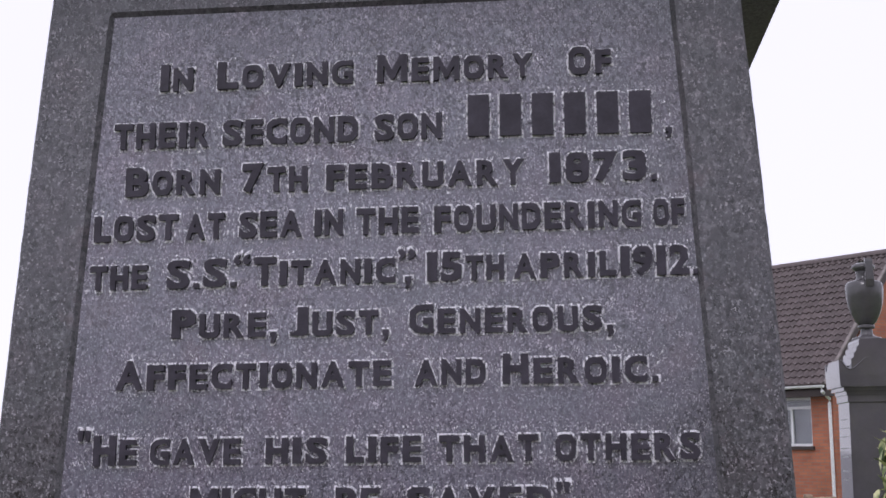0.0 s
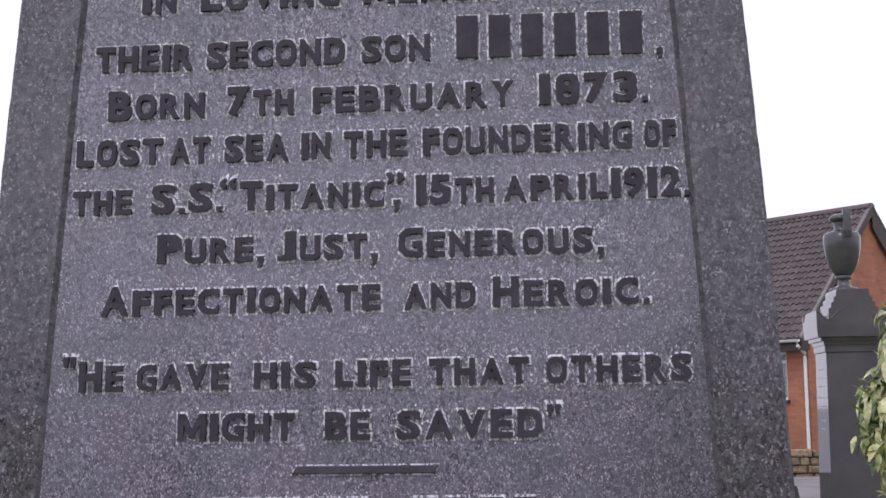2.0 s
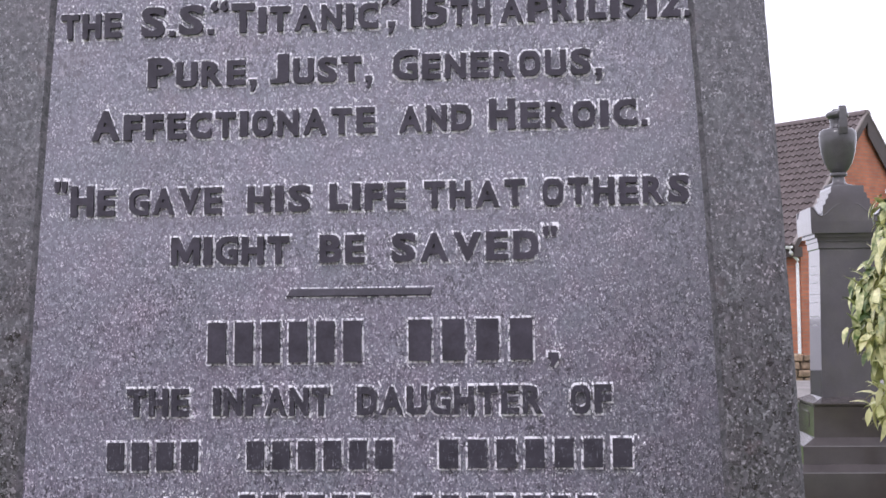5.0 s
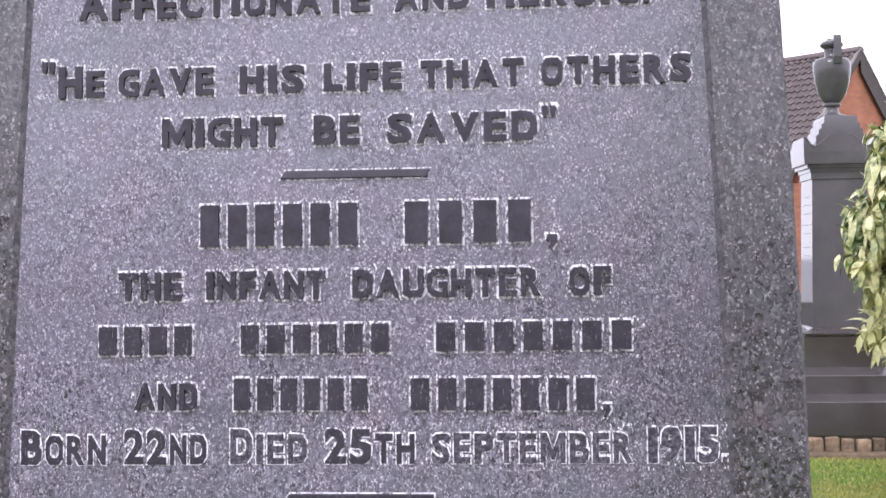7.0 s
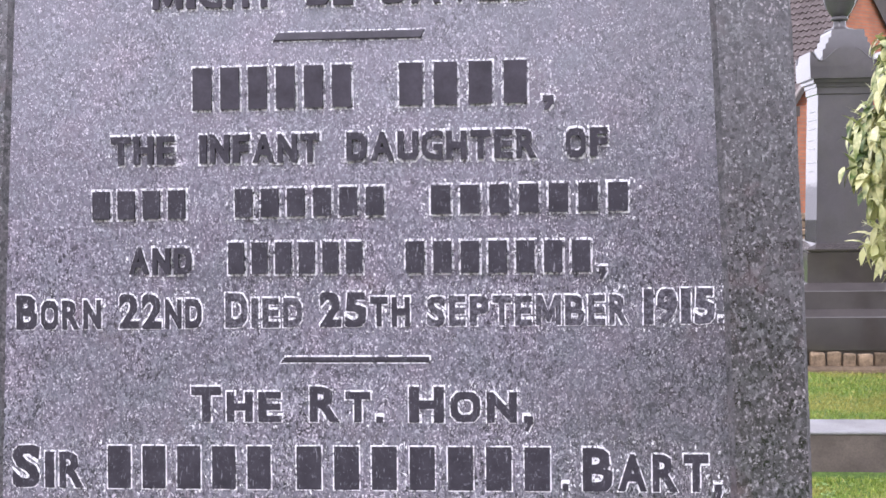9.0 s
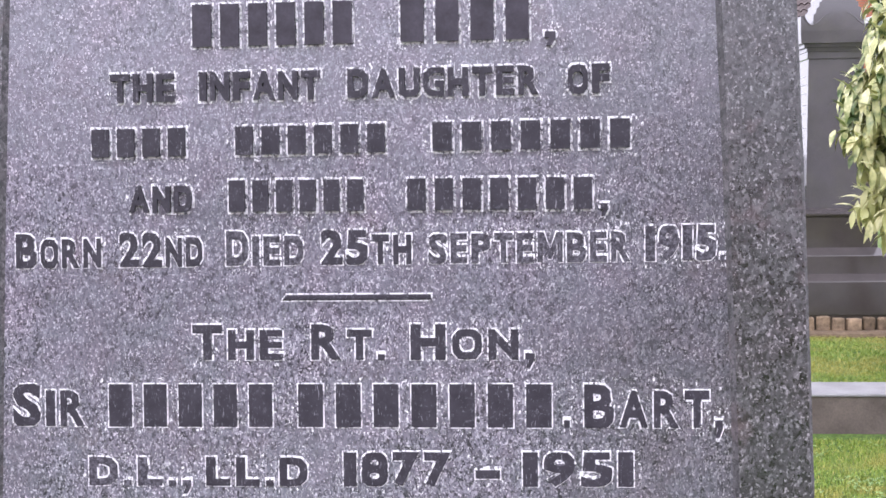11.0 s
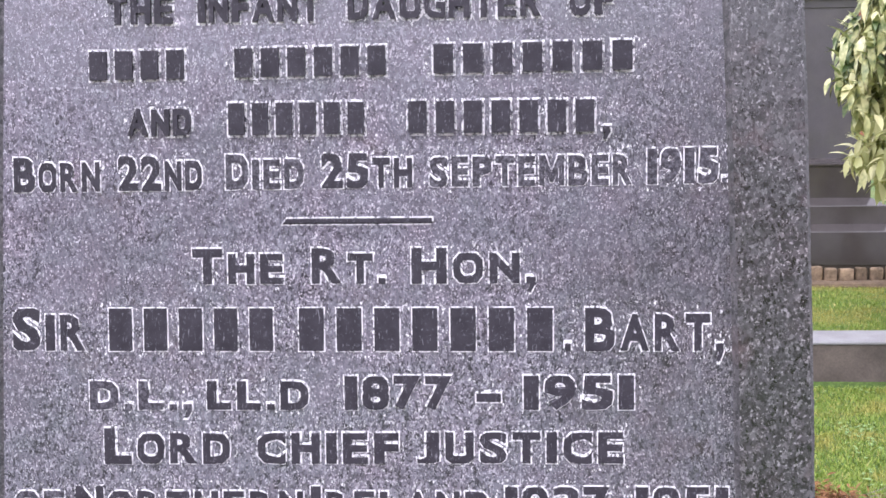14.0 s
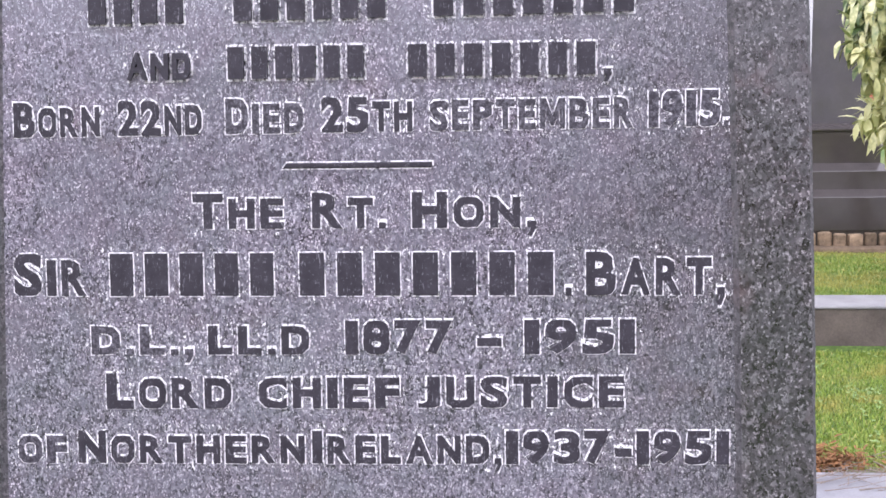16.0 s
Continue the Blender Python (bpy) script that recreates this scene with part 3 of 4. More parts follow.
line(1.4369, 0.0030, 0.0330, ('THE', -0.321, -0.246), ('INFANT', -0.216, -0.076), ('DAUGHTER', -0.044, 0.174), ('OF', 0.206, 0.253))
line(1.3748, 0.0059, 0.0327, ('#4', -0.348, -0.228), ('#6', -0.179, 0.004), ('#7', 0.048, 0.282))
line(1.3082, -0.0018, 0.0363, ('and', -0.301, -0.227), ('#6', -0.187, -0.022), ('#7', 0.019, 0.239), (',', 0.242, 0.250))
line(1.2468, 0.0046, 0.0401, ('Born', -0.438, -0.336), ('22nd', -0.314, -0.216), ('Died', -0.188, -0.098), ('25th', -0.077, 0.027), ('september', 0.047, 0.275), ('1915.', 0.292, 0.380))
line(1.1374, -0.0006, 0.0409, ('The', -0.229, -0.123), ('Rt.', -0.090, -0.005), ('Hon,', 0.025, 0.166))
line(1.0601, -0.0002, 0.0494, ('Sir', -0.444, -0.358), ('#5', -0.335, -0.128), ('#7', -0.112, 0.194), ('.', 0.199, 0.206), ('Bart,', 0.222, 0.377))
line(0.9921, 0.0035, 0.0393, ('d.l.,', -0.354, -0.233), ('ll.d', -0.215, -0.096), ('1877', -0.054, 0.070), ('-', 0.098, 0.126), ('1951', 0.152, 0.277))
line(0.9296, 0.0069, 0.0422, ('Lord', -0.338, -0.189), ('chief', -0.157, 0.008), ('justice', 0.029, 0.265))
line(0.8642, 0.0058, 0.0385, ('of', -0.447, -0.388), ('Northern', -0.374, -0.104), ('Ireland,', -0.095, 0.125), ('1937-1951', 0.130, 0.383))
for x0, x1, z, t in ((-0.1295, 0.0434, 1.5765, 0.0095), (-0.1235, 0.0489, 1.2062, 0.0062)):
    high = z > 1.4
    for name, mat, g, front in (("rule", RULE if high else WORN, 0.0, 0.0045 if high else 0.0026), ("bruised_edge", BRUISE if high else CRISP, 0.0018, 0.0006)):
        bm, skew = bmesh.new(), 0.006
        loops = []
        for deep, inset in ((0.003, 0.0), (-0.6 * front, 0.0), (-front, 0.0 if g else 0.0012)):
            loops.append([(x, face_y(h) + deep, h) for x, h in ((x0 - g + inset, z - g + inset), (x1 + g - inset, z - g + inset), (x1 + g - inset + (0.5 * skew if high else 0), z + t + g - inset), (x0 - g + skew + inset, z + t + g - inset))])
        part(name, rings(bm, loops), mat, panel)

# ---- dark granite pillar with an urn ----
PX, PY, PZ = 2.245, 7.785, 0.165
pillar = thing("pillar_monument", (PX, PY, 0.1), "dark polished granite pillar monument on a stepped base", "monument")
part("bottom_step", square_profile(PX, PY, [(0.46, 0.222), (0.46, 0.447), (0.455, 0.452), (0.372, 0.497), (0.36, 0.499)]), STEPDARK, pillar)
part("middle_step", square_profile(PX, PY, [(0.37, 0.496), (0.37, 0.618), (0.365, 0.623), (0.277, 0.671), (0.26, 0.672)]), STEPDARK, pillar)
plinth = part("plinth", square_profile(PX, PY, [(0.275, 0.668), (0.275, 0.880), (0.268, 0.884), (0.268, 0.892), (0.282, 0.895), (0.282, 0.905), (0.192, 0.946), (0.18, 0.947)]), STEPDARK, pillar)
part("tablet", boxed((PX - 0.279, PY - 0.11, 0.73), (PX - 0.273, PY + 0.11, 0.84), 0.002), STEPDARK, plinth, "small carved panel")
part("shaft", square_profile(PX, PY, [(0.200, 0.940), (0.188, 1.985)]), DARK, pillar)
# worn writing on the side of the shaft, as plain bars
for k, (w, z) in enumerate(((0.09, 1.86), (0.13, 1.80), (0.11, 1.74), (0.14, 1.66), (0.10, 1.60), (0.12, 1.50), (0.08, 1.44))):
    hx = 0.200 - 0.012 * (z - 0.94) / 1.045
    part("bar", boxed((PX - hx - 0.0010, PY - w, z), (PX - hx + 0.004, PY + w, z + 0.009)), SLAB, pillar)
part("neck_moulding", square_profile(PX, PY, [(0.190, 1.98), (0.197, 1.985), (0.197, 2.03), (0.205, 2.032), (0.205, 2.058), (0.226, 2.060), (0.226, 2.084), (0.250, 2.087), (0.252, 2.105)]), DARK, pillar)
cap_stone = part("cap", square_profile(PX, PY, [(0.252, 2.10), (0.256, 2.175), (0.23, 2.18)]), DARK, pillar)
# top of the cap: thin raised rims at the sides, a scooped valley, then a rise to the stepped gable


def crest(u, v):
    u = abs(u)
    if u > 0.240:
        z = 2.272
    elif u > 0.185:
        z = 2.208 + 0.064 * ((u - 0.185) / 0.055) ** 1.6
    else:
        z = 2.208 + 0.084 * (0.5 - 0.5 * math.cos(math.pi * (0.185 - max(0.05, u)) / 0.135))
    back = max(0.0, min(1.0, (v - 0.10) / 0.09)) if v < 0.235 else 0.35
    return z - (0.055 * back * back if u > 0.2 else 0.0)


bm = bmesh.new()
steps = sorted({*[-0.256 + 0.512 * k / 48 for k in range(49)], -0.24, 0.24, -0.185, 0.185})
rows_ = [[bm.verts.new((PX + u, PY + v, crest(u, v))) for u in steps] for v in steps]
for p, q in zip(rows_, rows_[1:]):
    for i in range(len(steps) - 1):
        bm.faces.new((p[i], p[i + 1], q[i + 1], q[i]))
rim = [e for e in bm.edges if e.is_boundary]
ext = bmesh.ops.extrude_edge_only(bm, edges=rim)
for e in ext["geom"]:
    if isinstance(e, bmesh.types.BMVert):
        e.co.z = 2.17
part("cap_crest", bm, DARK, cap_stone)
for side in (-1, 1):
    curve = [(PX + side * u, PY - 0.256, crest(u, -0.25)) for u in [0.243 - 0.193 * k / 20 for k in range(21)]]
    part("edge_roll", tube(curve, 0.008, 6, 0.3), DARK, cap_stone)
outline = [(0.172, 2.17)]
for k in range(4):
    outline += [(0.170 - 0.019 * k, 2.282 + 0.040 * k), (0.170 - 0.019 * (k + 1), 2.294 + 0.040 * k)]
outline = outline[:-1] + [(0.108, 2.42)]
outline += [(-x, z) for x, z in reversed(outline)]
part("stepped_gable", rings(bmesh.new(), [[(PX + x, PY + y, z) for x, z in outline] for y in (-0.253, 0.115)]), DARK, cap_stone)
urn = thing("urn", (PX, PY, 2.42), "dark granite urn with strap handles on the pillar", "urn")
part("foot", lathe([(0.105, 2.418), (0.108, 2.432), (0.098, 2.445), (0.06, 2.455), (0.046, 2.47), (0.040, 2.50), (0.044, 2.512)], PX, PY), DULL, urn, smooth=True)
part("collar", lathe([(0.055, 2.508), (0.060, 2.516), (0.060, 2.528), (0.052, 2.538)], PX, PY), DULL, urn, smooth=True)
part("body", lathe([(0.048, 2.532), (0.075, 2.56), (0.100, 2.61), (0.120, 2.68), (0.130, 2.75), (0.132, 2.80), (0.126, 2.835), (0.105, 2.85), (0.07, 2.858), (0.052, 2.865), (0.05, 2.90), (0.058, 2.93)], PX, PY), DULL, urn, smooth=True)
part("lip", lathe([(0.056, 2.925), (0.078, 2.94), (0.083, 2.955), (0.072, 2.97), (0.04, 2.985), (0.01, 2.99)], PX, PY), DULL, urn, smooth=True)
for s in (-1, 1):
    part("handle", rings(bmesh.new(), [[(PX + 0.01 + a, PY + s * (y - 0.012), z), (PX + 0.01 + c, PY + s * (y - 0.012), z), (PX + 0.01 + c, PY + s * (y + 0.012), z), (PX + 0.01 + a, PY + s * (y + 0.012), z)]
         for a, c, y, z in ((-0.03, 0.03, 0.134, 2.80), (-0.03, 0.03, 0.140, 2.85), (-0.026, 0.026, 0.140, 2.92), (-0.026, 0.026, 0.136, 2.98), (-0.024, 0.024, 0.122, 3.003), (-0.022, 0.022, 0.075, 3.008))]), DULL, urn)
# rough footing stones under the pillar
footing = thing("stone_footing", (PX, PY, 0.1), "row of rough brown field stones under the pillar", "stone footing")
part("mortar_bed", boxed((PX - 0.45, PY - 0.45, 0.0), (PX + 0.45, PY + 0.45, 0.221)), MORTAR, footing)
rs = random.Random(8)
x = PX - 0.50
while x < PX + 0.50:
    w = rs.uniform(0.095, 0.135)
    bm = boxed((x, PY - 0.495 + rs.uniform(-0.02, 0.02), 0.02), (x + w - rs.uniform(0.012, 0.022), PY - 0.43, 0.220 - rs.uniform(0, 0.02)), 0.014, 2)
    for v in bm.verts:
        v.co += Vector([0.010 * noise.noise(v.co * 26 + Vector((s, 0, 0))) for s in (0, 7, 14)])
    part("stone", bm, STONE, footing)
    x += w

tagged(part("soil", boxed((1.2, 7.18, 0.0), (3.6, 7.45, 0.120), 0.03), SOIL), "strip of bare brown soil under the footing stones", "soil", kind="structure")

# ---- kerbs ----
kerb = thing("grave_kerb", (2.5, 5.45, -0.1), "long grey granite grave kerb with a paler top", "kerb")
part("kerb_side", boxed((0.6, 5.26, -0.25), (6.0, 5.60, 0.062), 0.004, 1), KERBFACE, kerb)
# the top is paler and greyer than the sides
part("kerb_top", boxed((0.595, 5.252, 0.060), (6.005, 5.605, 0.076), 0.006, 2), KERB, kerb)
slab = tagged(part("kerb_slab", boxed((0.75, 1.9, -0.3), (5.0, 3.02, -0.112), 0.012), SLAB), "flat wet grey stone slab edging a plot", "stone slab")

# ---- leaning headstone behind the pillar ----
head = bmesh.new()
outline = [(-0.6, -0.35), (0.10, -0.35), (0.02, 0.0), (-0.025, 0.27), (-0.07, 0.50)] + [(-0.12 - 0.2 * math.sin(a), 0.52 + 0.10 * (1 - math.cos(a))) for a in [0.3 * k for k in range(1, 6)]] + [(-0.6, 0.62)]
rings(head, [[(2.225 + x, 9.5 + y, 0.43 + z) for x, z in outline] for y in (0, 0.09)])
tagged(part("headstone", head, SLATE), "weathered dark slate headstone standing in the grass", "headstone")

# ---- boundary wall of rubble ----
bw = thing("boundary_wall", (6, 22, 0.2), "low rubble stone boundary wall with uneven top", "wall", kind="structure")
part("wall_core", boxed((2.6, 22.08, 0.0), (16, 22.42, 0.70)), MORTAR, bw)
z = 0.2
while z < 0.72:
    hgt = rs.uniform(0.10, 0.17)
    x = 3.2 + rs.uniform(0, 0.2)
    while x < 5.6:
        w = rs.uniform(0.16, 0.42)
        top = z + hgt - 0.015 + (rs.uniform(-0.03, 0.09) if z + hgt > 0.72 else 0)
        bm = boxed((x, 22.02 + rs.uniform(-0.03, 0.03), z), (x + w - 0.02, 22.2, top), 0.025, 2)
        for v in bm.verts:
            v.co += Vector([0.014 * noise.noise(v.co * 12 + Vector((s, 0, 0))) for s in (0, 7, 14)])
        part("stone", bm, STONE, bw)
        x += w
    z += hgt

# ---- brick house ----
HX, HY, EAVE, RIDGE, HW = 5.287, 26.0, 2.93, 6.01, 2.84
house = thing("house", (HX, HY, 0.28), "orange brick house with a brown tiled gable roof", "house", turn=-47.03)
HM = house.matrix_basis.copy()


def hpart(name, bm, mat, parent=None, label=""):
    """A part given in the house's own axes: x along the eaves to the gable, y to the back."""
    bmesh.ops.transform(bm, matrix=HM, verts=bm.verts)
    return part(name, bm, mat, parent or house, label)


def in_house(ob):
    """Lets object coordinates of ob run along the house's walls."""
    ob.data.transform(HM.inverted())
    ob.parent = house
    ob.matrix_parent_inverse = Matrix()
    return ob


E0, R0 = EAVE - 0.28, RIDGE - 0.28
# long wall with a window opening, gable wall
LONG = 9.0
WX0, WX1, WZ0, WZ1 = -1.75, -0.60, 1.36, 2.42
wall = bmesh.new()
OFF = 0.32
for lo, hi in (((-LONG, OFF, -0.4), (WX0, OFF + 0.25, E0)), ((WX1, OFF, -0.4), (-0.035, OFF + 0.25, E0)), ((WX0, OFF, -0.4), (WX1, OFF + 0.25, WZ0)), ((WX0, OFF, WZ1), (WX1, OFF + 0.25, E0))):
    box(wall, lo, hi)
in_house(hpart("long_wall", wall, BRICK))
gable = rings(bmesh.new(), [[(x, y, z) for y, z in ((OFF + 0.25, -0.4), (2 * HW - OFF, -0.4), (2 * HW - OFF, E0), (HW, R0 - 0.25), (OFF + 0.25, E0))] for x in (-0.28, -0.038)])
in_house(hpart("gable_wall", gable, BRICK))
slope_l = math.hypot(HW, R0 - E0)
sl = Vector((0, HW, R0 - E0)).normalized()
nrm = Vector((0, -sl.z, sl.y))
roof = bmesh.new()
rings(roof, [[(x, 0.02, E0), (x, HW, R0 - 0.03), (x, 2 * HW - 0.02, E0), (x, 2 * HW - 0.02, E0 - 0.1), (x, HW, R0 - 0.15), (x, 0.02, E0 - 0.1)] for x in (-LONG, 0.02)])
roof_ob = hpart("roof", roof, BROWNBOARD)
for y0, y1 in ((0.0, HW), (2 * HW, HW)):
    bb = rings(bmesh.new(), [[(x, y0, E0 + 0.02), (x, y1, R0 + 0.03), (x, y1, R0 - (0.2 if y0 == 0 else 0.5)), (x, y0, E0 - (0.16 if y0 == 0 else 0.46))] for x in (0.02, 0.055)])
    hpart("barge_board", bb, BROWNBOARD, roof_ob)
    vg = rings(bmesh.new(), [[(x, y0, E0 + 0.02), (x, y1, R0 + 0.03), (x, y1, R0 + 0.08), (x, y0, E0 + 0.07)] for x in (-0.01, 0.065)])
    hpart("verge", vg, VERGE, roof_ob)
rt = rings(bmesh.new(), [[(x, HW + 0.13 * math.cos(a), R0 - 0.02 + 0.12 * math.sin(a)) for a in [math.pi * k / 8 for k in range(9)]] for x in (-LONG, 0.05)])
hpart("ridge_tile", rt, TILE, roof_ob)
hpart("fascia", boxed((-LONG, 0.02, E0 - 0.24), (0.018, OFF, E0 - 0.02)), BROWNBOARD)
gut = rings(bmesh.new(), [[(x, -0.02 - 0.055 + 0.055 * math.cos(a), E0 - 0.01 + 0.06 * math.sin(a)) for a in [math.pi + math.pi * k / 8 for k in range(9)]] for x in (-LONG, 0.03)])
hpart("gutter", gut, WHITE, label="white plastic gutter")
hpart("downpipe", tube([(-0.02, -0.07, E0 - 0.05), (-0.02, -0.05, E0 - 0.14), (-0.06, OFF - 0.07, E0 - 0.30), (-0.085, OFF - 0.05, E0 - 0.38), (-0.085, OFF - 0.05, -0.2)], 0.036, 10), WHITE, label="white plastic downpipe")
# white eaves of a low lean-to against the gable wall
lean = hpart("lean_to_fascia", boxed((-0.03, 3.1, 3.16), (0.10, 6.2, 3.335), 0.008), WHITE, label="white plastic fascia of a lean-to roof")
hpart("lean_to_gutter", tube([(0.13, 3.08, 3.31), (0.13, 4.6, 3.31), (0.13, 6.2, 3.31)], 0.045, 8), WHITE, lean)
hpart("lamp_bracket", boxed((0.055, 3.43, 3.93), (0.16, 3.62, 4.03), 0.012), WHITE, label="small white bracket on the barge board")
# window
win = hpart("window", boxed((WX0, OFF + 0.06, WZ0), (WX1, OFF + 0.11, WZ0 + 0.06), 0.004), WHITE)
for lo, hi in (((WX0, WZ1 - 0.06), (WX1, WZ1)), ((WX0, WZ0 + 0.06), (WX0 + 0.06, WZ1 - 0.06)), ((WX1 - 0.06, WZ0 + 0.06), (WX1, WZ1 - 0.06)), ((WX0 + 0.06, 2.16), (WX1 - 0.06, 2.22)), ((-1.2, WZ0 + 0.06), (-1.14, 2.16))):
    hpart("window_frame", boxed((lo[0], OFF + 0.06, lo[1]), (hi[0], OFF + 0.12, hi[1]), 0.004), WHITE, win)
hpart("pane", boxed((WX0 + 0.05, OFF + 0.085, WZ0 + 0.05), (WX1 - 0.05, OFF + 0.095, WZ1 - 0.05)), GLASS, win)
hpart("sill", boxed((WX0 - 0.05, OFF - 0.06, WZ0 - 0.07), (WX1 + 0.05, OFF + 0.06, WZ0), 0.006), BROWNBOARD, win)
# board added behind the glass to give the panes their pale grey tone
hpart("pane_backing", boxed((WX0 + 0.02, OFF + 0.14, WZ0 + 0.02), (WX1 - 0.02, OFF + 0.15, WZ1 - 0.02)), SLAB, win, "pale grey board added behind the glass")

# ---- grass blades along the seen strip ----
rg = np.random.default_rng(3)
verts, faces = [], []
for i in range(42000):
    y = rg.uniform(3.15, 7.2)
    if 5.2 < y < 5.64:
        continue
    x = 0.165 + (y + 1.44) * rg.uniform(0.185, 0.285)
    tall = rg.uniform(0.010, 0.026) * (1.3 if 5.1 < y < 5.26 else 1.0)
    a = rg.uniform(0, 6.283)
    lean = rg.uniform(0.2, 0.9) * tall
    dx, dy, w = math.cos(a), math.sin(a), rg.uniform(0.0012, 0.0024)
    z = ground_height(y) - 0.004 + 0.018 * noise.noise((x * 1.3, y * 1.3, 0))
    k = len(verts)
    verts += [(x - dy * w, y + dx * w, z), (x + dy * w, y - dx * w, z), (x + dx * lean * 0.35 - dy * w * 0.7, y + dy * lean * 0.35 + dx * w * 0.7, z + tall * 0.65), (x + dx * lean * 0.35 + dy * w * 0.7, y + dy * lean * 0.35 - dx * w * 0.7, z + tall * 0.65), (x + dx * lean, y + dy * lean, z + tall)]
    faces += [(k, k + 1, k + 3, k + 2), (k + 2, k + 3, k + 4)]
me = bpy.data.meshes.new("grass")
me.from_pydata(verts, [], faces)
me.materials.append(BLADE)
tagged(new("grass", me), "short green grass blades with yellow moss between", "grass", kind="stuff")

# ---- clover in the grass ----
CLOVER = plain("clover_leaf", (0.24, 0.36, 0.12), 0.5, 0.3, 30, 120, 0.2, 0, 0.001)
rc = random.Random(12)
verts, faces = [], []
for k in range(12):
    y = rc.uniform(3.5, 5.15)
    cx, cy = 0.165 + (y + 1.44) * rc.uniform(0.20, 0.275), y
    for j in range(rc.randrange(5, 16)):
        x, y = cx + rc.gauss(0, 0.035), cy + rc.gauss(0, 0.06)
        z = ground_height(y) + 0.018 * noise.noise((x * 1.3, y * 1.3, 0)) + rc.uniform(0.016, 0.028)
        for lobe in range(3):
            a = 2.09 * lobe + rc.uniform(-0.3, 0.3)
            i0 = len(verts)
            verts.append((x, y, z))
            for b in (-0.75, -0.35, 0.35, 0.75):
                verts.append((x + 0.009 * math.cos(a + b), y + 0.009 * math.sin(a + b), z + rc.uniform(-0.001, 0.004)))
            faces += [(i0, i0 + 1, i0 + 2), (i0, i0 + 2, i0 + 3), (i0, i0 + 3, i0 + 4)]
me = bpy.data.meshes.new("clover")
me.from_pydata(verts, [], faces)
me.materials.append(CLOVER)
tagged(new("clover", me), "small pale clover leaves scattered in the lawn", "clover", kind="stuff")

# ---- variegated shrub ----
shrub = thing("shrub", (2.75, 5.95, 0.03), "variegated evergreen laurel shrub with yellow-splashed leaves", "shrub")


def leaf_points(length, width, droop, fold):
    pts = []
    for t, w in ((0.0, 0.06), (0.18, 0.62), (0.42, 1.0), (0.68, 0.78), (0.88, 0.34)):
        d = droop * t * t
        pts.append([(-width * w / 2, length * t, -d * length + fold * w), (0, length * t, -d * length), (width * w / 2, length * t, -d * length + fold * w)])
    return pts, (0, length, -droop * length)


def leaf_into(verts, faces, m, length, width, droop, fold):
    pts, tip = leaf_points(length, width, droop, fold)
    k = len(verts)
    for row in pts:
        verts += [tuple(m @ Vector(p)) for p in row]
    verts.append(tuple(m @ Vector(tip)))
    for i in range(4):
        a = k + 3 * i
        faces += [(a, a + 1, a + 4, a + 3), (a + 1, a + 2, a + 5, a + 4)]
    a = k + 12
    faces += [(a, a + 1, k + 15), (a + 1, a + 2, k + 15)]


leaf_meshes = []
for length, width, droop in ((0.125, 0.046, 0.35), (0.145, 0.050, 0.55), (0.105, 0.044, 0.25), (0.135, 0.044, 0.7)):
    v, f = [], []
    leaf_into(v, f, Matrix(), length, width, droop, 0.006)
    me = bpy.data.meshes.new("leaf")
    me.from_pydata(v, [], f)
    me.materials.append(LEAF)
    for p in me.polygons:
        p.use_smooth = True
    leaf_meshes.append(me)
rb = random.Random(21)
CENTRE, RADII = Vector((2.59, 5.45, 1.50)), Vector((0.84, 0.72, 0.97))
for k in range(5):
    a = rb.uniform(-0.4, 0.4)
    part("stem", tube([(2.75 + 0.05 * k - 0.1, 5.95, 0.0), (2.7 + 0.1 * a, 5.85, 0.5), (2.62 + 0.4 * a, 5.6 + 0.1 * k - 0.2, 1.1), (2.5 + 0.8 * a, 5.55, 1.7)], 0.022, 6, 0.4), BARK, shrub)
vs, fs, singles = [], [], 0
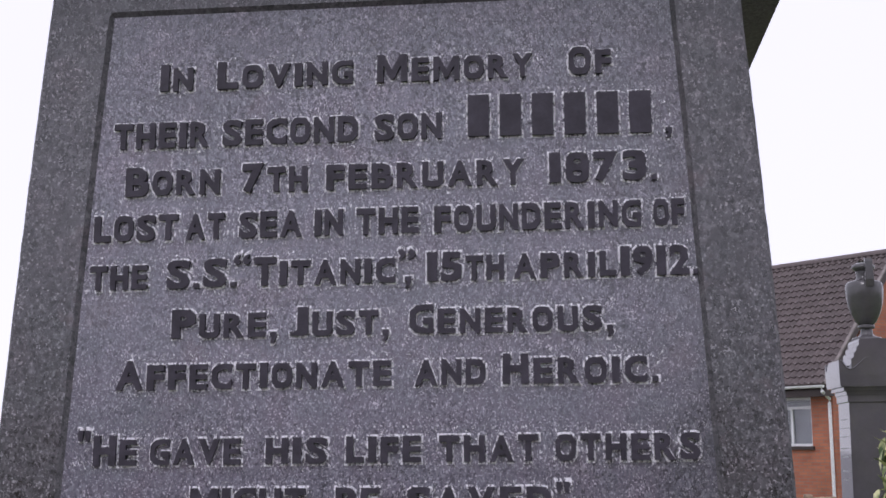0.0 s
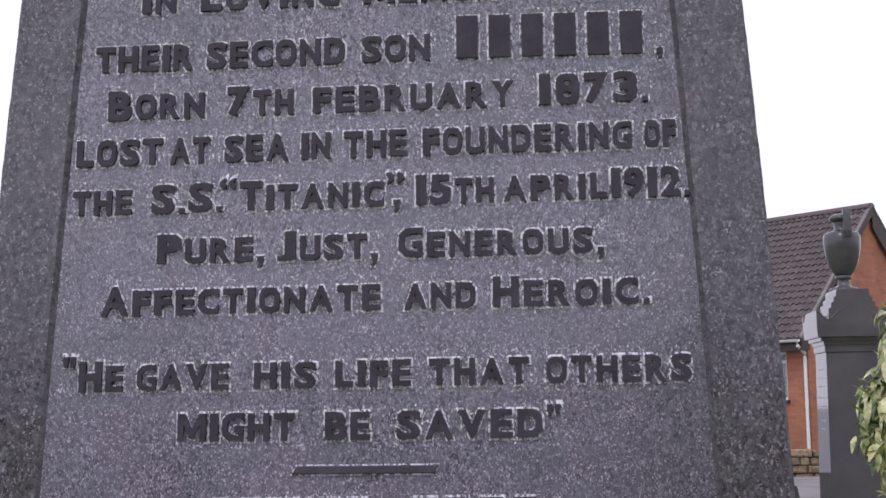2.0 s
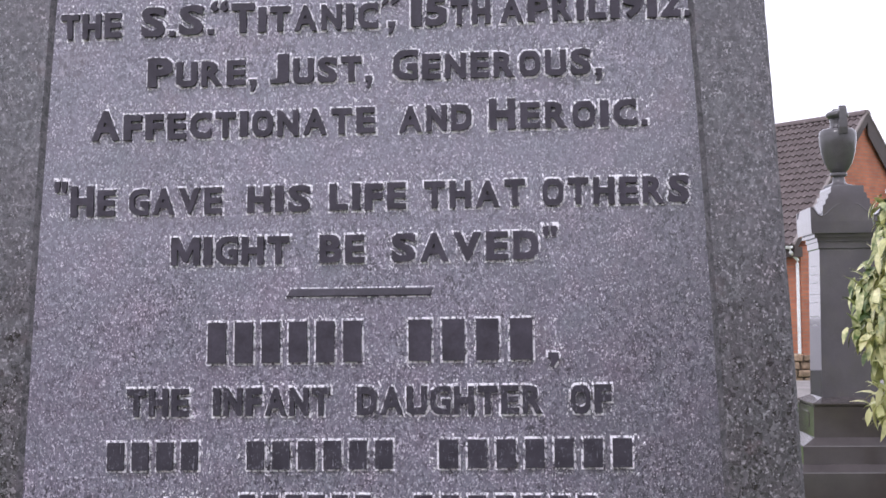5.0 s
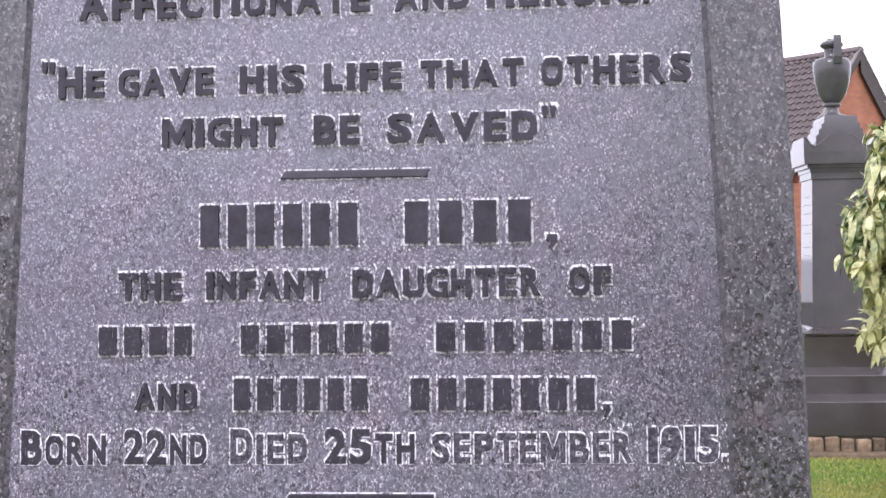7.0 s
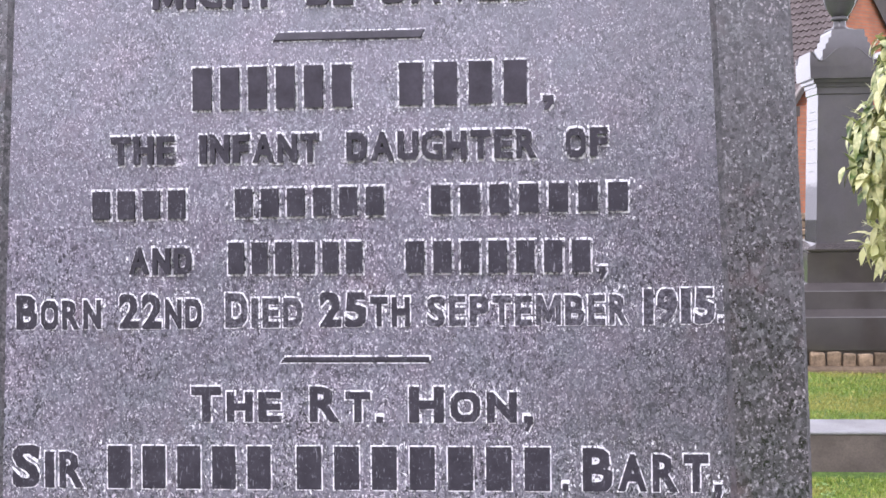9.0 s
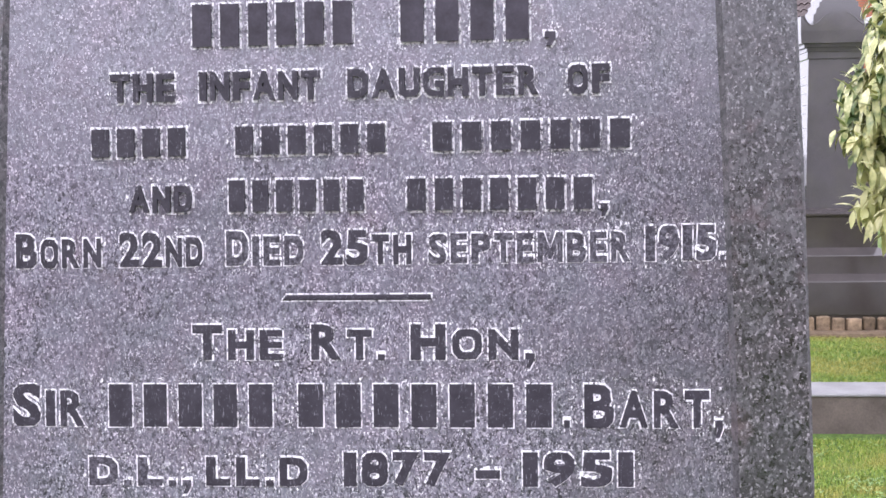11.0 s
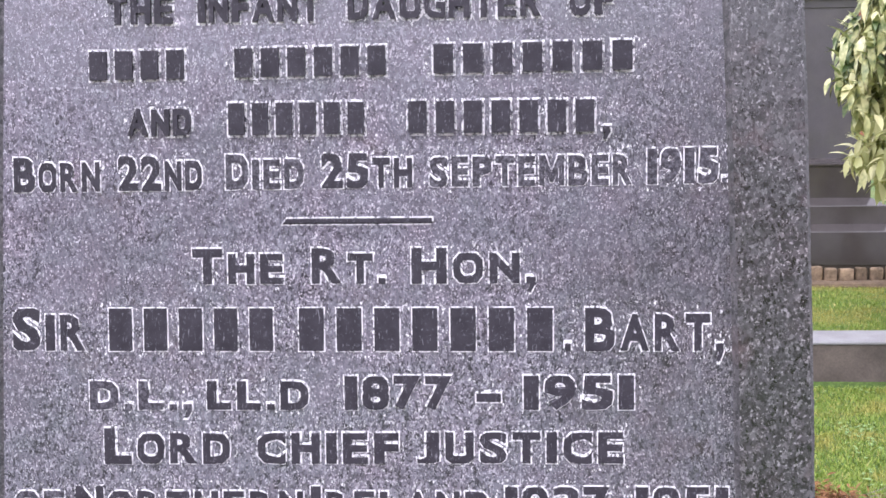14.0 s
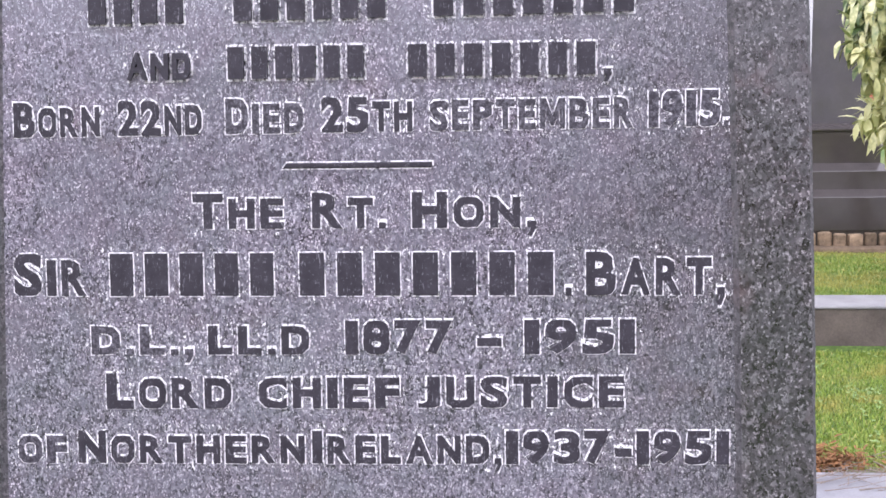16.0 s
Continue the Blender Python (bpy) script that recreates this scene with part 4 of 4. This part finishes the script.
for k in range(3000):
    d = Vector((rb.gauss(0, 1), rb.gauss(0, 1), rb.gauss(0, 1))).normalized()
    if (d.x > 0.2 or d.y > 0.45) and rb.random() < 0.85:
        continue
    swell = 0.93 + 0.26 * noise.noise(d * 3.6) + rb.choice((rb.uniform(-0.06, 0.04), rb.uniform(-0.30, 0.0)))
    c = CENTRE + Vector([d[i] * RADII[i] * swell for i in range(3)])
    # a notch between the two masses of leaves, and a bare foot
    c.x += 0.13 * math.exp(-((c.z - 1.21) / 0.075) ** 2) + 0.9 * max(0.0, 1.0 - c.z)
    axis = (d + Vector((0, 0, 0.25))).normalized()
    near = d.x < -0.6 and d.y < 0.3 and swell > 0.82
    for j in range(8):
        turn = 2.4 * j + rb.uniform(-0.3, 0.3)
        u = axis.orthogonal().normalized()
        out = (Matrix.Rotation(turn, 3, axis) @ u + axis * rb.uniform(0.0, 0.9) + Vector((0, 0, -rb.uniform(0.3, 1.05)))).normalized()
        side = out.cross(Vector((0, 0, 1))).normalized()
        m = Matrix((side, out, side.cross(out))).transposed().to_4x4()
        m = Matrix.Translation(c - axis * 0.02 * j) @ m @ Matrix.Rotation(rb.uniform(-0.5, 0.5), 4, "Y")
        s = rb.uniform(0.62, 1.02)
        if near and singles < 300:
            ob = new("leaf", leaf_meshes[rb.randrange(4)])
            ob.parent, ob.matrix_parent_inverse = shrub, shrub.matrix_world.inverted()
            ob.matrix_basis = m @ Matrix.Scale(s, 4)
            singles += 1
        else:
            leaf_into(vs, fs, m @ Matrix.Scale(s, 4), 0.13, 0.046, rb.uniform(0.2, 0.7), 0.007)
me = bpy.data.meshes.new("foliage")
me.from_pydata(vs, [], fs)
me.materials.append(LEAVES)
for p in me.polygons:
    p.use_smooth = True
foliage = new("foliage", me)
foliage.parent, foliage.matrix_parent_inverse = shrub, shrub.matrix_world.inverted()
tagged(foliage, kind="stuff")

# ---- fallen twigs and dead leaves by the slab ----
rt_ = random.Random(5)
for k in range(44):
    x, y = rt_.uniform(1.0, 1.42), rt_.uniform(2.78, 3.2)
    a = rt_.choice((rt_.uniform(-0.6, 0.6), rt_.uniform(-1.5, 1.5)))
    n_ = rt_.uniform(0.08, 0.3)
    zz = -0.105 if y < 3.0 else -0.115
    tagged(part("twig", tube([(x, y, zz), (x + n_ * 0.5 * math.cos(a), y + n_ * 0.5 * math.sin(a), zz + rt_.uniform(0.003, 0.018)), (x + n_ * math.cos(a + 0.2), y + n_ * math.sin(a + 0.2), zz + 0.004)], rt_.uniform(0.001, 0.0028), 5, 0.4), TWIG), "thin grey fallen twig lying on stone and grass", "twig", "fallen twigs")
vd, fd = [], []
for k in range(800):
    x, y = rt_.gauss(1.19, 0.09), rt_.gauss(3.13, 0.045)
    m = Matrix.Translation((x, y, -0.13 + abs(rt_.gauss(0.026, 0.022)))) @ Euler((rt_.uniform(-0.9, 0.9), rt_.uniform(-0.9, 0.9), rt_.uniform(0, 6.28))).to_matrix().to_4x4()
    leaf_into(vd, fd, m, rt_.uniform(0.018, 0.042), 0.009, 0.4, 0.002)
me = bpy.data.meshes.new("leaf_litter")
me.from_pydata(vd, [], fd)
me.materials.append(DEAD)
tagged(new("leaf_litter", me), "heap of reddish brown dead leaves at the slab edge", "leaf litter", kind="stuff")

# ---- roof tiles, those of the seen stretch, course by course ----
TW, COURSES = 0.33, 20
gauge = slope_l / COURSES
tv, tf = [], []
for i in range(13):
    t = i / 12
    hgt = 0.024 + 0.022 * math.sin(t * 4 * math.pi - 0.6)
    tv += [(TW * t, 0, hgt + 0.036), (TW * t, gauge * 1.08, hgt), (TW * t, 0, 0.0)]
for i in range(12):
    a = 3 * i
    tf += [(a, a + 3, a + 4, a + 1), (a + 2, a + 5, a + 3, a)]
tile_mesh = bpy.data.meshes.new("tile")
tile_mesh.from_pydata(tv, [], tf)
tile_mesh.materials.append(TILE)
frame_m = Matrix((Vector((1, 0, 0)), sl, nrm)).transposed().to_4x4()
for r in range(COURSES):
    for c in range(14):
        m = HM @ Matrix.Translation(Vector((0.0 - TW * (c + 1), 0, E0)) + sl * gauge * r + nrm * (0.012 + rs.uniform(-0.003, 0.003))) @ frame_m
        ob = new("tile", tile_mesh)
        ob.parent, ob.matrix_parent_inverse = roof_ob, Matrix()
        ob.matrix_basis = m
